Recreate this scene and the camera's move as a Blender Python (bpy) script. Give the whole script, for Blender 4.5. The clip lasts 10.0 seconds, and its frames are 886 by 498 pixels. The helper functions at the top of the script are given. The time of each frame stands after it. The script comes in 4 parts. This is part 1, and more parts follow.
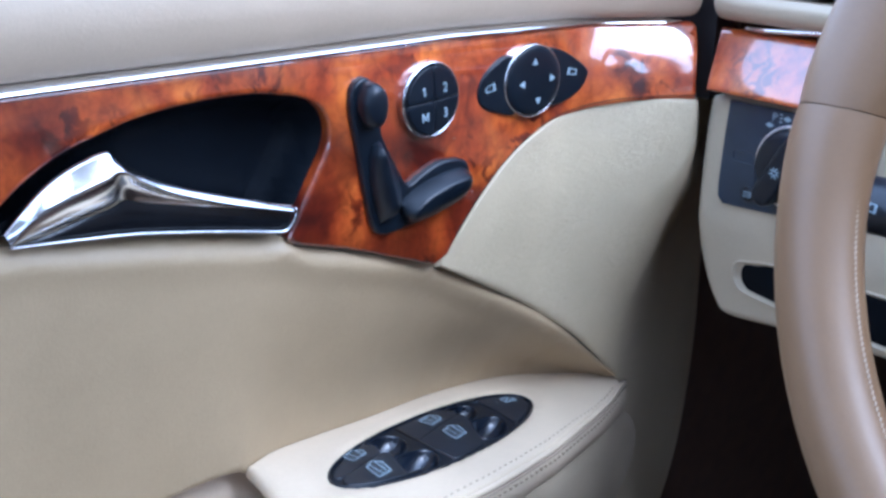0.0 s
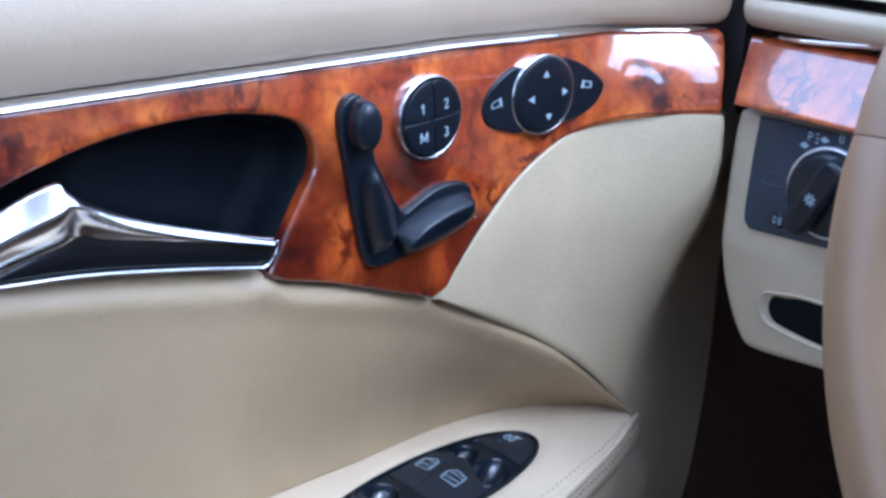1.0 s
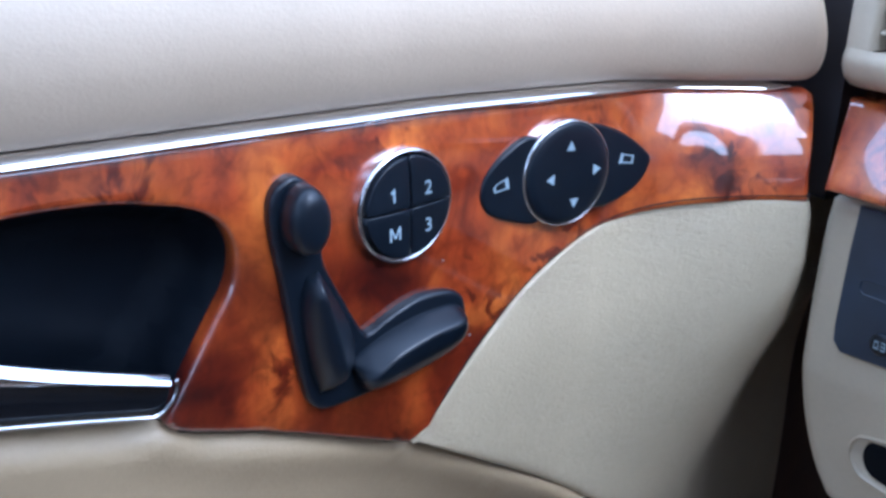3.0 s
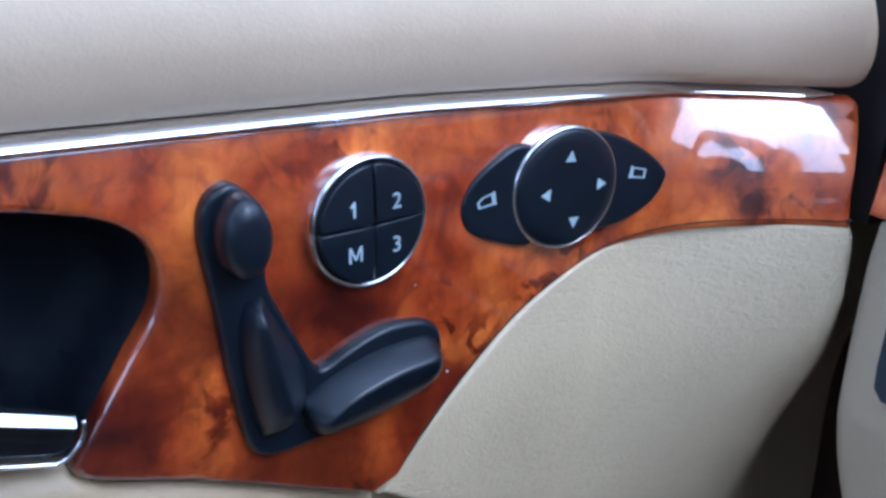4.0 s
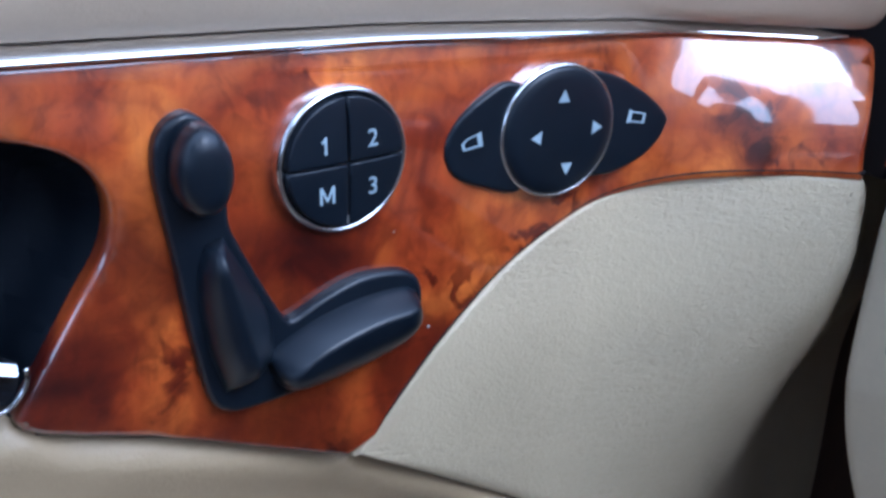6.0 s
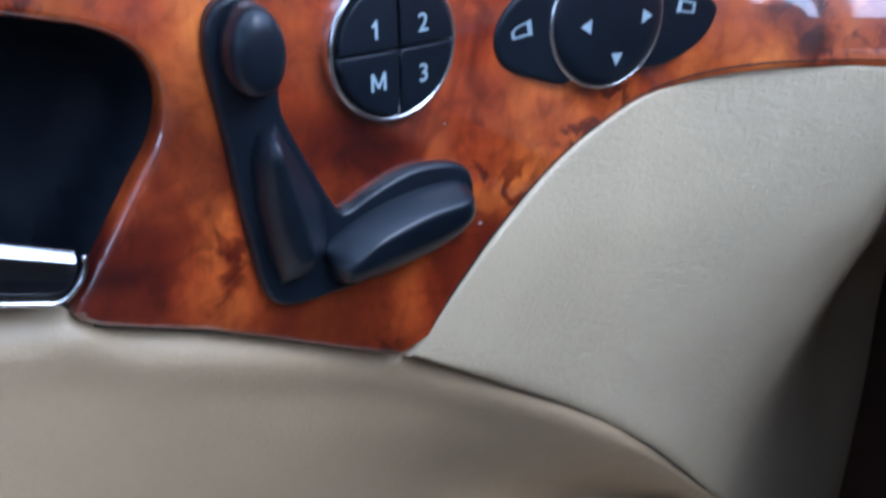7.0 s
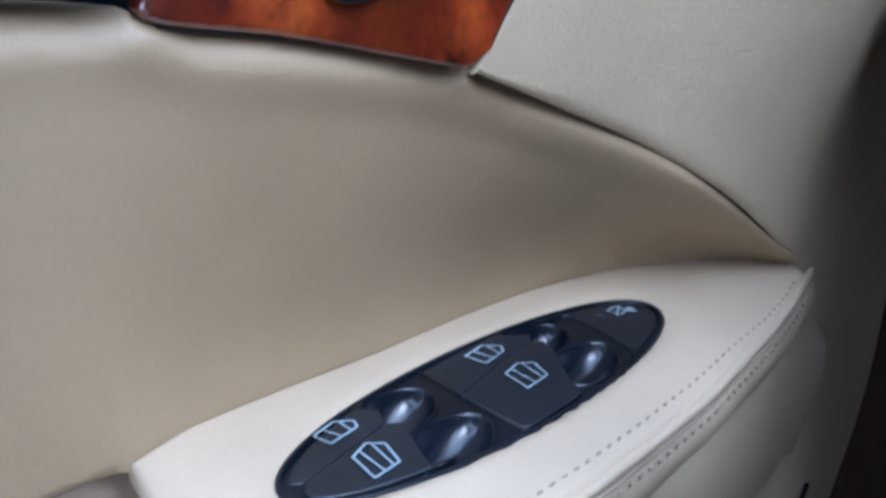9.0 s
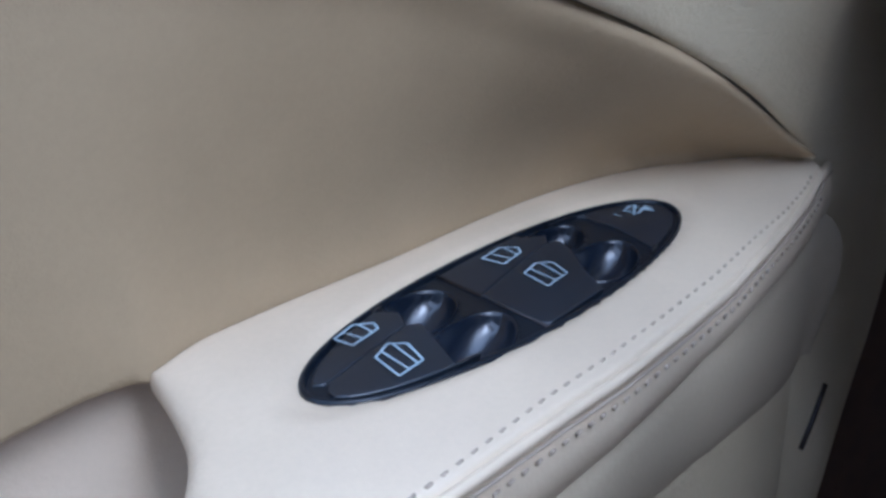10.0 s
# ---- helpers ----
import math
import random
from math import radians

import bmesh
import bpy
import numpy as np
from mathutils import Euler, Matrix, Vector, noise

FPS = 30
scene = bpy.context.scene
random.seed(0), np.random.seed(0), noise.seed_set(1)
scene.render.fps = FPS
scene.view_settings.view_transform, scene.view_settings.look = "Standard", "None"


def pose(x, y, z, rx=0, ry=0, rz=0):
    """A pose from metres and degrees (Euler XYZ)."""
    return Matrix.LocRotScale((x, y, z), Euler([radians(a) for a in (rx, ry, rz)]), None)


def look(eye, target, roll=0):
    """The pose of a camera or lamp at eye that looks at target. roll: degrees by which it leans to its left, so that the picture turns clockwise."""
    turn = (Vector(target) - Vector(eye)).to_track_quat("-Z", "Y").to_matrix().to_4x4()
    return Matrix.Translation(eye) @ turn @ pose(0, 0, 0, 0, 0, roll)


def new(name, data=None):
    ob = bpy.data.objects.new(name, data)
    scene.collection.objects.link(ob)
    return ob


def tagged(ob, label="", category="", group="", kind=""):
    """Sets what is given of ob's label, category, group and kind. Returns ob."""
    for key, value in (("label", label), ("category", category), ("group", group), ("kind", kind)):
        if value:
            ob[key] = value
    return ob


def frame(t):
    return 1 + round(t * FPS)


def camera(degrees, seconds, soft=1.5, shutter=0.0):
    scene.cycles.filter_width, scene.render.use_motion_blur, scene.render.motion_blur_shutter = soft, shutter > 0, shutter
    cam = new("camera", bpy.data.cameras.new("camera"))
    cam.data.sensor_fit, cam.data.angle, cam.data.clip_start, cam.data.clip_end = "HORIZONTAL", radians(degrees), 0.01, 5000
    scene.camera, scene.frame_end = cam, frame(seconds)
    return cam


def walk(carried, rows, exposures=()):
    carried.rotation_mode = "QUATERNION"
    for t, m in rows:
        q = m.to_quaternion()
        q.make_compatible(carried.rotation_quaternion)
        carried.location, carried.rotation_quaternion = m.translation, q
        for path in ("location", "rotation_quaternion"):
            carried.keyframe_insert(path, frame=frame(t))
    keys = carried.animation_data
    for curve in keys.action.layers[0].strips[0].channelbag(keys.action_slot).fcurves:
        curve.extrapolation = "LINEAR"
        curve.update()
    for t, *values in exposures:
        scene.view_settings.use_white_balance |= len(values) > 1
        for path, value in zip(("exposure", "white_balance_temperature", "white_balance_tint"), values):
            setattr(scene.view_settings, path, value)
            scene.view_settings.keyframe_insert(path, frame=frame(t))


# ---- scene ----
cam = camera(44.8, 10.0, soft=3.0, shutter=0.5)
EXPOSURE, KELVIN = 0.23, 4480
DRIFT = ((0.0, 0.0), (2.5, -0.18), (4.5, -0.39), (7.5, -0.30), (8.5, -0.16), (10.0, -0.50))
SKY, SUN, SUN_WAY, SKY_TURN = 0.40, 1.2, (-0.06, 0.62, -0.782), 3.04
CLOUD, CLOUD_TINT = 0.62, (12.0, 12.4, 13.4)
WHEEL, WHEEL_TILT, WHEEL_R, SEAM = (0.3598, 0.0118, 0.7975), 0.3337, 0.1893, -2.5
PATH = [
    (0, (0.0, -0.002, 0.873), (1.208, 1.438, 0.189), 1.4),
    (0.5, (0.018, 0.015, 0.875), (1.22, 1.452, 0.174), 2.0),
    (1, (0.035, 0.041, 0.875), (1.239, 1.472, 0.165), 1.9),
    (1.5, (0.064, 0.063, 0.874), (1.248, 1.507, 0.158), 1.8),
    (2, (0.082, 0.083, 0.869), (1.25, 1.547, 0.169), 1.9),
    (2.5, (0.107, 0.106, 0.867), (1.266, 1.587, 0.188), 2.2),
    (4, (0.177, 0.153, 0.855), (1.25, 1.701, 0.182), 3.7),
    (4.5, (0.191, 0.164, 0.85), (1.268, 1.71, 0.179), 4.5),
    (5, (0.199, 0.168, 0.846), (1.264, 1.716, 0.162), 4.4),
    (6.5, (0.188, 0.161, 0.832), (1.235, 1.704, 0.107), 3.8),
    (7, (0.185, 0.163, 0.82), (1.198, 1.71, 0.057), 2.4),
    (7.5, (0.181, 0.167, 0.808), (1.188, 1.696, 0.002), 1.1),
    (8, (0.171, 0.16, 0.79), (1.184, 1.688, -0.009), -1.0),
    (8.5, (0.166, 0.16, 0.777), (1.164, 1.676, -0.064), -2.1),
    (9, (0.16, 0.161, 0.764), (1.148, 1.663, -0.11), -3.9),
    (9.5, (0.157, 0.164, 0.756), (1.13, 1.643, -0.174), -5.5),
    (10, (0.156, 0.164, 0.752), (1.105, 1.629, -0.223), -6.4),
]
walk(cam, [(t, look(eye, target, roll)) for t, eye, target, roll in PATH], exposures=[(t, EXPOSURE + stops, KELVIN, 10) for t, stops in DRIFT])

# ---- world, sun ----
world = bpy.data.worlds.new("sky")
scene.world = world
world.use_nodes = True
_n = world.node_tree.nodes
_sky = _n.new("ShaderNodeTexSky")
_sky.sky_type = "NISHITA"
_sky.sun_disc = False
_sky.sun_elevation = radians(51.5)
_sky.sun_rotation = SKY_TURN
_sky.dust_density, _sky.air_density, _sky.ozone_density = 8.0, 0.8, 0.6
# a bright overcast: an even veil of cloud over the clear sky
_veil = _n.new("ShaderNodeMixRGB")
_veil.inputs[0].default_value = CLOUD
_veil.inputs[2].default_value = (*CLOUD_TINT, 1)
world.node_tree.links.new(_sky.outputs[0], _veil.inputs[1])
world.node_tree.links.new(_veil.outputs[0], _n["Background"].inputs[0])
_n["Background"].inputs[1].default_value = SKY
_sun = new("sun", bpy.data.lights.new("sun", "SUN"))
_sun.data.energy, _sun.data.angle, _sun.data.color = SUN, radians(28), (1.0, 0.97, 0.95)
_sun.matrix_world = look((0, 0, 5), Vector((0, 0, 5)) + Vector(SUN_WAY))


# ---- materials ----
def material(name, color, rough=0.5, metal=0.0, coat=0.0, spec=0.5):
    m = bpy.data.materials.new(name)
    m.use_nodes = True
    b = m.node_tree.nodes["Principled BSDF"]
    b.inputs["Base Color"].default_value = (*color, 1)
    b.inputs["Roughness"].default_value = rough
    b.inputs["Metallic"].default_value = metal
    b.inputs["Coat Weight"].default_value = coat
    b.inputs["Coat Roughness"].default_value = 0.04
    b.inputs["Specular IOR Level"].default_value = spec
    return m, m.node_tree, b


def node(tree, kind, **inputs):
    n = tree.nodes.new(kind)
    for key, value in inputs.items():
        n.inputs[key.replace("_", " ")].default_value = value
    return n


def where(tree, scale=(1, 1, 1), turn=(0, 0, 0)):
    """Object coordinates (all meshes are built in world metres), scaled."""
    c = tree.nodes.new("ShaderNodeTexCoord")
    m = tree.nodes.new("ShaderNodeMapping")
    m.inputs["Scale"].default_value = scale
    m.inputs["Rotation"].default_value = [radians(a) for a in turn]
    tree.links.new(c.outputs["Object"], m.inputs["Vector"])
    return m.outputs["Vector"]


def ramp(tree, source, stops):
    r = tree.nodes.new("ShaderNodeValToRGB")
    r.color_ramp.elements[0].position, r.color_ramp.elements[0].color = stops[0][0], (*stops[0][1], 1)
    r.color_ramp.elements[1].position, r.color_ramp.elements[1].color = stops[-1][0], (*stops[-1][1], 1)
    for p, c in stops[1:-1]:
        e = r.color_ramp.elements.new(p)
        e.color = (*c, 1)
    tree.links.new(source, r.inputs[0])
    return r.outputs[0]


def mix(tree, kind, fac, a, b):
    m = tree.nodes.new("ShaderNodeMixRGB")
    m.blend_type = kind
    for socket, value in zip(m.inputs, (fac, a, b)):
        if isinstance(value, bpy.types.NodeSocket):
            tree.links.new(value, socket)
        elif isinstance(value, tuple):
            socket.default_value = (*value, 1)
        else:
            socket.default_value = value
    return m.outputs[0]


def bump(tree, b, height, strength, distance):
    n = tree.nodes.new("ShaderNodeBump")
    n.inputs["Strength"].default_value, n.inputs["Distance"].default_value = strength, distance
    tree.links.new(height, n.inputs["Height"])
    tree.links.new(n.outputs[0], b.inputs["Normal"])


def leather(name, color, rough=0.5, grain=1.0, creases=0.0):
    m, tree, b = material(name, color, rough)
    v = where(tree)
    stain = node(tree, "ShaderNodeTexNoise", Scale=22.0, Detail=4.0, Roughness=0.6)
    fine = node(tree, "ShaderNodeTexNoise", Scale=520.0, Detail=4.0, Roughness=0.6)
    pores = node(tree, "ShaderNodeTexVoronoi", Scale=1100.0)
    for n in (stain, fine, pores):
        tree.links.new(v, n.inputs["Vector"])
    dark = tuple(c * 0.93 for c in color)
    light = tuple(min(1, c * 1.04) for c in color)
    tone = ramp(tree, stain.outputs[0], [(0.3, dark), (0.7, light)])
    speck = ramp(tree, fine.outputs[0], [(0.35, (0.94, 0.94, 0.94)), (0.65, (1, 1, 1))])
    tree.links.new(mix(tree, "MULTIPLY", 0.6, tone, speck), b.inputs["Base Color"])
    height = mix(tree, "ADD", 0.5, fine.outputs[0], pores.outputs[0])
    if creases:
        # long shallow wrinkles in patches, and a pebbled grain over all
        warp = node(tree, "ShaderNodeTexNoise", Scale=190.0, Detail=4.0, Roughness=0.6, Distortion=1.0)
        tree.links.new(where(tree, (0.55, 1.0, 2.2), (0, 12, 0)), warp.inputs["Vector"])
        lines = ramp(tree, warp.outputs[0], [(0.43, (1, 1, 1)), (0.5, (0, 0, 0)), (0.57, (1, 1, 1))])
        patch = node(tree, "ShaderNodeTexNoise", Scale=19.0, Detail=2.0)
        pebble = node(tree, "ShaderNodeTexNoise", Scale=230.0, Detail=3.0, Roughness=0.55, Distortion=0.6)
        tree.links.new(v, patch.inputs["Vector"])
        tree.links.new(where(tree, (0.8, 1.0, 1.4)), pebble.inputs["Vector"])
        mask = ramp(tree, patch.outputs[0], [(0.38, (0, 0, 0)), (0.62, (creases, creases, creases))])
        height = mix(tree, "ADD", mask, mix(tree, "ADD", 0.6, height, pebble.outputs[0]), lines)
    bump(tree, b, height, 0.22 * grain, 0.0006)
    r = node(tree, "ShaderNodeMapRange", To_Min=rough - 0.07, To_Max=rough + 0.1)
    tree.links.new(stain.outputs[0], r.inputs["Value"])
    tree.links.new(r.outputs[0], b.inputs["Roughness"])
    return m


def burl(name):
    """Orange-brown burl veneer under clear gloss lacquer: flamed clouds with dark edges, soft dark patches and small
    eyes.
    """
    m, tree, b = material(name, (0.4, 0.1, 0.02), 0.4, coat=1.0)
    b.inputs["Coat Roughness"].default_value = 0.05
    b.inputs["Coat IOR"].default_value = 1.9
    # the grain is bent by a slow swirl
    bent = node(tree, "ShaderNodeTexNoise", Scale=38.0, Detail=3.0, Roughness=0.55)
    tree.links.new(where(tree), bent.inputs["Vector"])
    shift = tree.nodes.new("ShaderNodeVectorMath")
    shift.operation = "MULTIPLY_ADD"
    shift.inputs[1].default_value = (0.034, 0.0, 0.034)
    tree.links.new(bent.outputs["Color"], shift.inputs[0])
    tree.links.new(where(tree, (1, 0, 1)), shift.inputs[2])
    v = where(tree, (1.0, 1.0, 0.8), (0, 14, 0))
    clouds = node(tree, "ShaderNodeTexNoise", Scale=34.0, Detail=3.0, Roughness=0.5, Distortion=1.2)
    flame = node(tree, "ShaderNodeTexNoise", Scale=110.0, Detail=5.0, Roughness=0.6, Distortion=1.8)
    cells = tree.nodes.new("ShaderNodeTexVoronoi")
    cells.feature = "SMOOTH_F1"
    cells.inputs["Scale"].default_value, cells.inputs["Smoothness"].default_value = 58.0, 0.55
    edges = tree.nodes.new("ShaderNodeTexVoronoi")
    edges.feature = "DISTANCE_TO_EDGE"
    edges.inputs["Scale"].default_value = 58.0
    knots = node(tree, "ShaderNodeTexNoise", Scale=105.0, Detail=3.0, Roughness=0.5, Distortion=0.9)
    zone = node(tree, "ShaderNodeTexNoise", Scale=26.0, Detail=2.0, Roughness=0.5)
    fibre = node(tree, "ShaderNodeTexNoise", Scale=240.0, Detail=3.0)
    for n in (clouds, flame, knots, zone):
        tree.links.new(v, n.inputs["Vector"])
    for n in (cells, edges):
        tree.links.new(shift.outputs[0], n.inputs["Vector"])
    tree.links.new(where(tree, (2.4, 1, 0.3), (0, 12, 0)), fibre.inputs["Vector"])
    base = ramp(tree, clouds.outputs[0], [(0.28, (0.17, 0.018, 0.003)), (0.41, (0.42, 0.066, 0.007)), (0.53, (0.57, 0.125, 0.013)), (0.70, (0.70, 0.20, 0.024))])
    blob = ramp(tree, cells.outputs[0], [(0.15, (1, 1, 1)), (0.62, (0.52, 0.38, 0.34))])
    rim = ramp(tree, edges.outputs[0], [(0.0, (0.42, 0.24, 0.2)), (0.10, (1, 1, 1))])
    veil = ramp(tree, flame.outputs[0], [(0.38, (0.55, 0.38, 0.33)), (0.54, (1, 1, 1))])
    spots = ramp(tree, knots.outputs[0], [(0.51, (1, 1, 1)), (0.60, (0.26, 0.11, 0.09))])
    where_spots = ramp(tree, zone.outputs[0], [(0.50, (0, 0, 0)), (0.62, (1, 1, 1))])
    threads = ramp(tree, fibre.outputs[0], [(0.35, (0.82, 0.75, 0.72)), (0.6, (1, 1, 1))])
    c = mix(tree, "MULTIPLY", 0.8, base, blob)
    c = mix(tree, "MULTIPLY", 0.28, c, rim)
    # soft dark brown patches at set spots on the wood
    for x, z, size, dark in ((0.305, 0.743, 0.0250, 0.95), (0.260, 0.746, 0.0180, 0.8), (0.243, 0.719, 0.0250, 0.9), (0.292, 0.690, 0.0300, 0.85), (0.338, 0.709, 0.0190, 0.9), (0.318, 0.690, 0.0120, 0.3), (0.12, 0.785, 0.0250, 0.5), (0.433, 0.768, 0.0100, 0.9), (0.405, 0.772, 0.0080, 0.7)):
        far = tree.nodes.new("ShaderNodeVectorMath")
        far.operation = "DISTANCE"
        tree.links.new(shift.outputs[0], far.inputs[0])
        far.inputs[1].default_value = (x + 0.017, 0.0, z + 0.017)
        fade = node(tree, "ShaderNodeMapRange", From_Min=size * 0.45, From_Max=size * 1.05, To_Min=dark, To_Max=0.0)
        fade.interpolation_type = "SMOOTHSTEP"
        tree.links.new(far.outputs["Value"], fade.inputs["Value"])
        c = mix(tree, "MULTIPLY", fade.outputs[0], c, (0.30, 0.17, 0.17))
    c = mix(tree, "MULTIPLY", 0.5, c, veil)
    c = mix(tree, "MULTIPLY", where_spots, c, spots)
    c = mix(tree, "MULTIPLY", 0.45, c, threads)
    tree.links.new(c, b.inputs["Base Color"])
    return m


def plastic(name, color, rough=0.42, grain=0.5, spec=0.5):
    m, tree, b = material(name, color, rough, spec=spec)
    n = node(tree, "ShaderNodeTexNoise", Scale=900.0, Detail=2.0)
    s = node(tree, "ShaderNodeTexNoise", Scale=60.0, Detail=3.0)
    v = where(tree)
    tree.links.new(v, n.inputs["Vector"])
    tree.links.new(v, s.inputs["Vector"])
    tree.links.new(ramp(tree, s.outputs[0], [(0.3, tuple(k * 0.85 for k in color)), (0.7, tuple(k * 1.15 for k in color))]), b.inputs["Base Color"])
    r = node(tree, "ShaderNodeMapRange", To_Min=rough - 0.08, To_Max=rough + 0.1)
    tree.links.new(s.outputs[0], r.inputs["Value"])
    tree.links.new(r.outputs[0], b.inputs["Roughness"])
    bump(tree, b, n.outputs[0], 0.1 * grain, 0.0003)
    return m


def metal(name, color, rough):
    m, tree, b = material(name, color, rough, metal=1.0)
    n = node(tree, "ShaderNodeTexNoise", Scale=140.0, Detail=3.0)
    tree.links.new(where(tree), n.inputs["Vector"])
    r = node(tree, "ShaderNodeMapRange", To_Min=rough * 0.7, To_Max=rough * 1.6)
    tree.links.new(n.outputs[0], r.inputs["Value"])
    tree.links.new(r.outputs[0], b.inputs["Roughness"])
    return m


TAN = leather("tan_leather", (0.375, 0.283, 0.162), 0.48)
TAN_PAD = leather("tan_grained_leather", (0.555, 0.464, 0.300), 0.43, 2.2, creases=0.9)
TAN_TOP = leather("tan_soft_trim", (0.512, 0.405, 0.278), 0.55, 0.8)
CREAM = leather("cream_armrest_leather", (0.57, 0.465, 0.318), 0.42, 0.5)
TAN_DASH = leather("tan_dashboard_skin", (0.465, 0.388, 0.265), 0.45, 0.7)
TAN_WHEEL = leather("tan_wheel_leather", (0.165, 0.098, 0.046), 0.42, 0.3)
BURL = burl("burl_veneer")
BLACK = plastic("black_switch_plastic", (0.0048, 0.0078, 0.0130), 0.33, spec=0.38)
ROCKER = plastic("navy_black_rocker", (0.004, 0.007, 0.014), 0.22, 0.2, spec=0.7)
BLACK_GLOSS = plastic("black_gloss_plastic", (0.006, 0.007, 0.009), 0.2, 0.1, spec=0.45)
CUP = plastic("black_recess_plastic", (0.0022, 0.0036, 0.0062), 0.5, 1.0, spec=0.09)
PLATE = plastic("slate_switch_plate", (0.018, 0.029, 0.048), 0.30, 1.0)
KEY_BLACK = plastic("satin_black_key", (0.006, 0.010, 0.017), 0.38, 0.4, spec=0.85)
SOFT_CHROME = metal("handle_chrome", (0.86, 0.87, 0.89), 0.15)
CHROME = metal("chrome", (0.86, 0.87, 0.89), 0.07)
SATIN = metal("satin_chrome", (0.75, 0.76, 0.78), 0.2)
RING = metal("brushed_ring", (0.82, 0.84, 0.87), 0.42)
MARK = plastic("white_print", (0.31, 0.39, 0.44), 0.5, 0.0)
THREAD = plastic("brown_thread", (0.36, 0.29, 0.21), 0.8, 1.0)
RUBBER = plastic("dark_rubber", (0.013, 0.009, 0.009), 0.6, 1.0)
CARPET = plastic("dark_brown_carpet", (0.070, 0.040, 0.024), 0.95, 4.0)
LINING = leather("pale_lining", (0.43, 0.40, 0.34), 0.8)
SEATCLOTH = leather("tan_cabin_trim", (0.15, 0.125, 0.10), 0.6)


# ---- geometry helpers ----
def spline(points, n=8, closed=False):
    """A smooth curve through a few points."""
    p = [Vector(q) for q in points]
    k = len(p)
    out = []
    for i in range(k if closed else k - 1):
        a = p[(i - 1) % k] if closed or i else 2 * p[0] - p[1]
        b, c = p[i], p[(i + 1) % k]
        d = p[(i + 2) % k] if closed or i + 2 < k else 2 * p[-1] - p[-2]
        for j in range(n):
            t = j / n
            out.append(0.5 * ((2 * b) + (c - a) * t + (2 * a - 5 * b + 4 * c - d) * t * t + (3 * b - a - 3 * c + d) * t ** 3))
    if not closed:
        out.append(p[-1])
    return out


def smooth(a, b, v):
    t = min(1.0, max(0.0, (v - a) / (b - a)))
    return t * t * (3 - 2 * t)


def level(x, xs, ys):
    return float(np.interp(x, xs, ys))


def finish(name, bm, mat, parent=None, label="", flat=False):
    me = bpy.data.meshes.new(name)
    if not flat:
        for f in bm.faces:
            f.smooth = True
    bm.to_mesh(me)
    bm.free()
    me.materials.append(mat)
    ob = new(name, me)
    if parent is not None:
        ob.parent = parent
    if label:
        ob["label"] = label
    return ob


def part(name, bm, mat, parent, label="", flat=False):
    return finish(name, bm, mat, parent, label, flat)


def thing(name, label, category, at=(0, 0, 0), kind="", group=""):
    ob = new(name)
    ob.empty_display_size = 0.02
    return tagged(ob, label, category, group, kind)


def sheet(outline, place, profile, step=0.004, widen=None):
    """A panel with rolled edges. outline: a closed plane curve; profile: rows of inset and drop from the rim to the
    face; place(u, v, drop) gives the point in space; widen(u, v): a factor for the insets."""
    pts = [Vector((q[0], q[1])) for q in outline]
    clean = [pts[0]]
    for q in pts[1:]:
        if (q - clean[-1]).length > 1e-5:
            clean.append(q)
    if (clean[0] - clean[-1]).length < 1e-5:
        clean.pop()
    pts = clean
    k = len(pts)
    if sum(pts[i].x * pts[(i + 1) % k].y - pts[(i + 1) % k].x * pts[i].y for i in range(k)) < 0:
        pts.reverse()
    inward = []
    for i in range(k):
        a = (pts[i] - pts[i - 1]).normalized()
        b = (pts[(i + 1) % k] - pts[i]).normalized()
        n = Vector((-a.y - b.y, a.x + b.x))
        n = n.normalized() if n.length > 1e-6 else Vector((-a.y, a.x))
        c = max(0.5, n.dot(Vector((-a.y, a.x))))
        inward.append(n / c)
    bm = bmesh.new()
    rings = []
    for inset, drop in profile:
        rings.append([bm.verts.new((*(q + n * inset * (widen(q.x, q.y) if widen else 1)), drop)) for q, n in zip(pts, inward)])
    for a, b in zip(rings, rings[1:]):
        for i in range(k):
            bm.faces.new((a[i], a[(i + 1) % k], b[(i + 1) % k], b[i]))
    last = rings[-1]
    edges = [bm.edges.get((last[i], last[(i + 1) % k])) or bm.edges.new((last[i], last[(i + 1) % k])) for i in range(k)]
    bmesh.ops.triangle_fill(bm, use_beauty=True, edges=edges)
    if step:
        for axis in (0, 1):
            lo, hi = min(q[axis] for q in pts), max(q[axis] for q in pts)
            way = Vector((1, 0, 0)) if axis == 0 else Vector((0, 1, 0))
            for i in range(1, int((hi - lo) / step)):
                bmesh.ops.bisect_plane(bm, geom=bm.verts[:] + bm.edges[:] + bm.faces[:], dist=1e-6, plane_co=way * (lo + i * step), plane_no=way)
    bmesh.ops.recalc_face_normals(bm, faces=bm.faces)
    for v in bm.verts:
        v.co = place(*v.co)
    return bm


ROLL = [(0.0, 1.0), (0.0, 0.85), (0.1, 0.5), (0.28, 0.24), (0.55, 0.06), (1.0, 0.0)]


def roll(radius, depth=None, back=0.0):
    """An edge rolled over a radius, with a straight rim behind it."""
    depth = depth or radius
    rows = [(a * radius, b * depth) for a, b in ROLL]
    return ([(0.0, depth + back)] if back else []) + rows


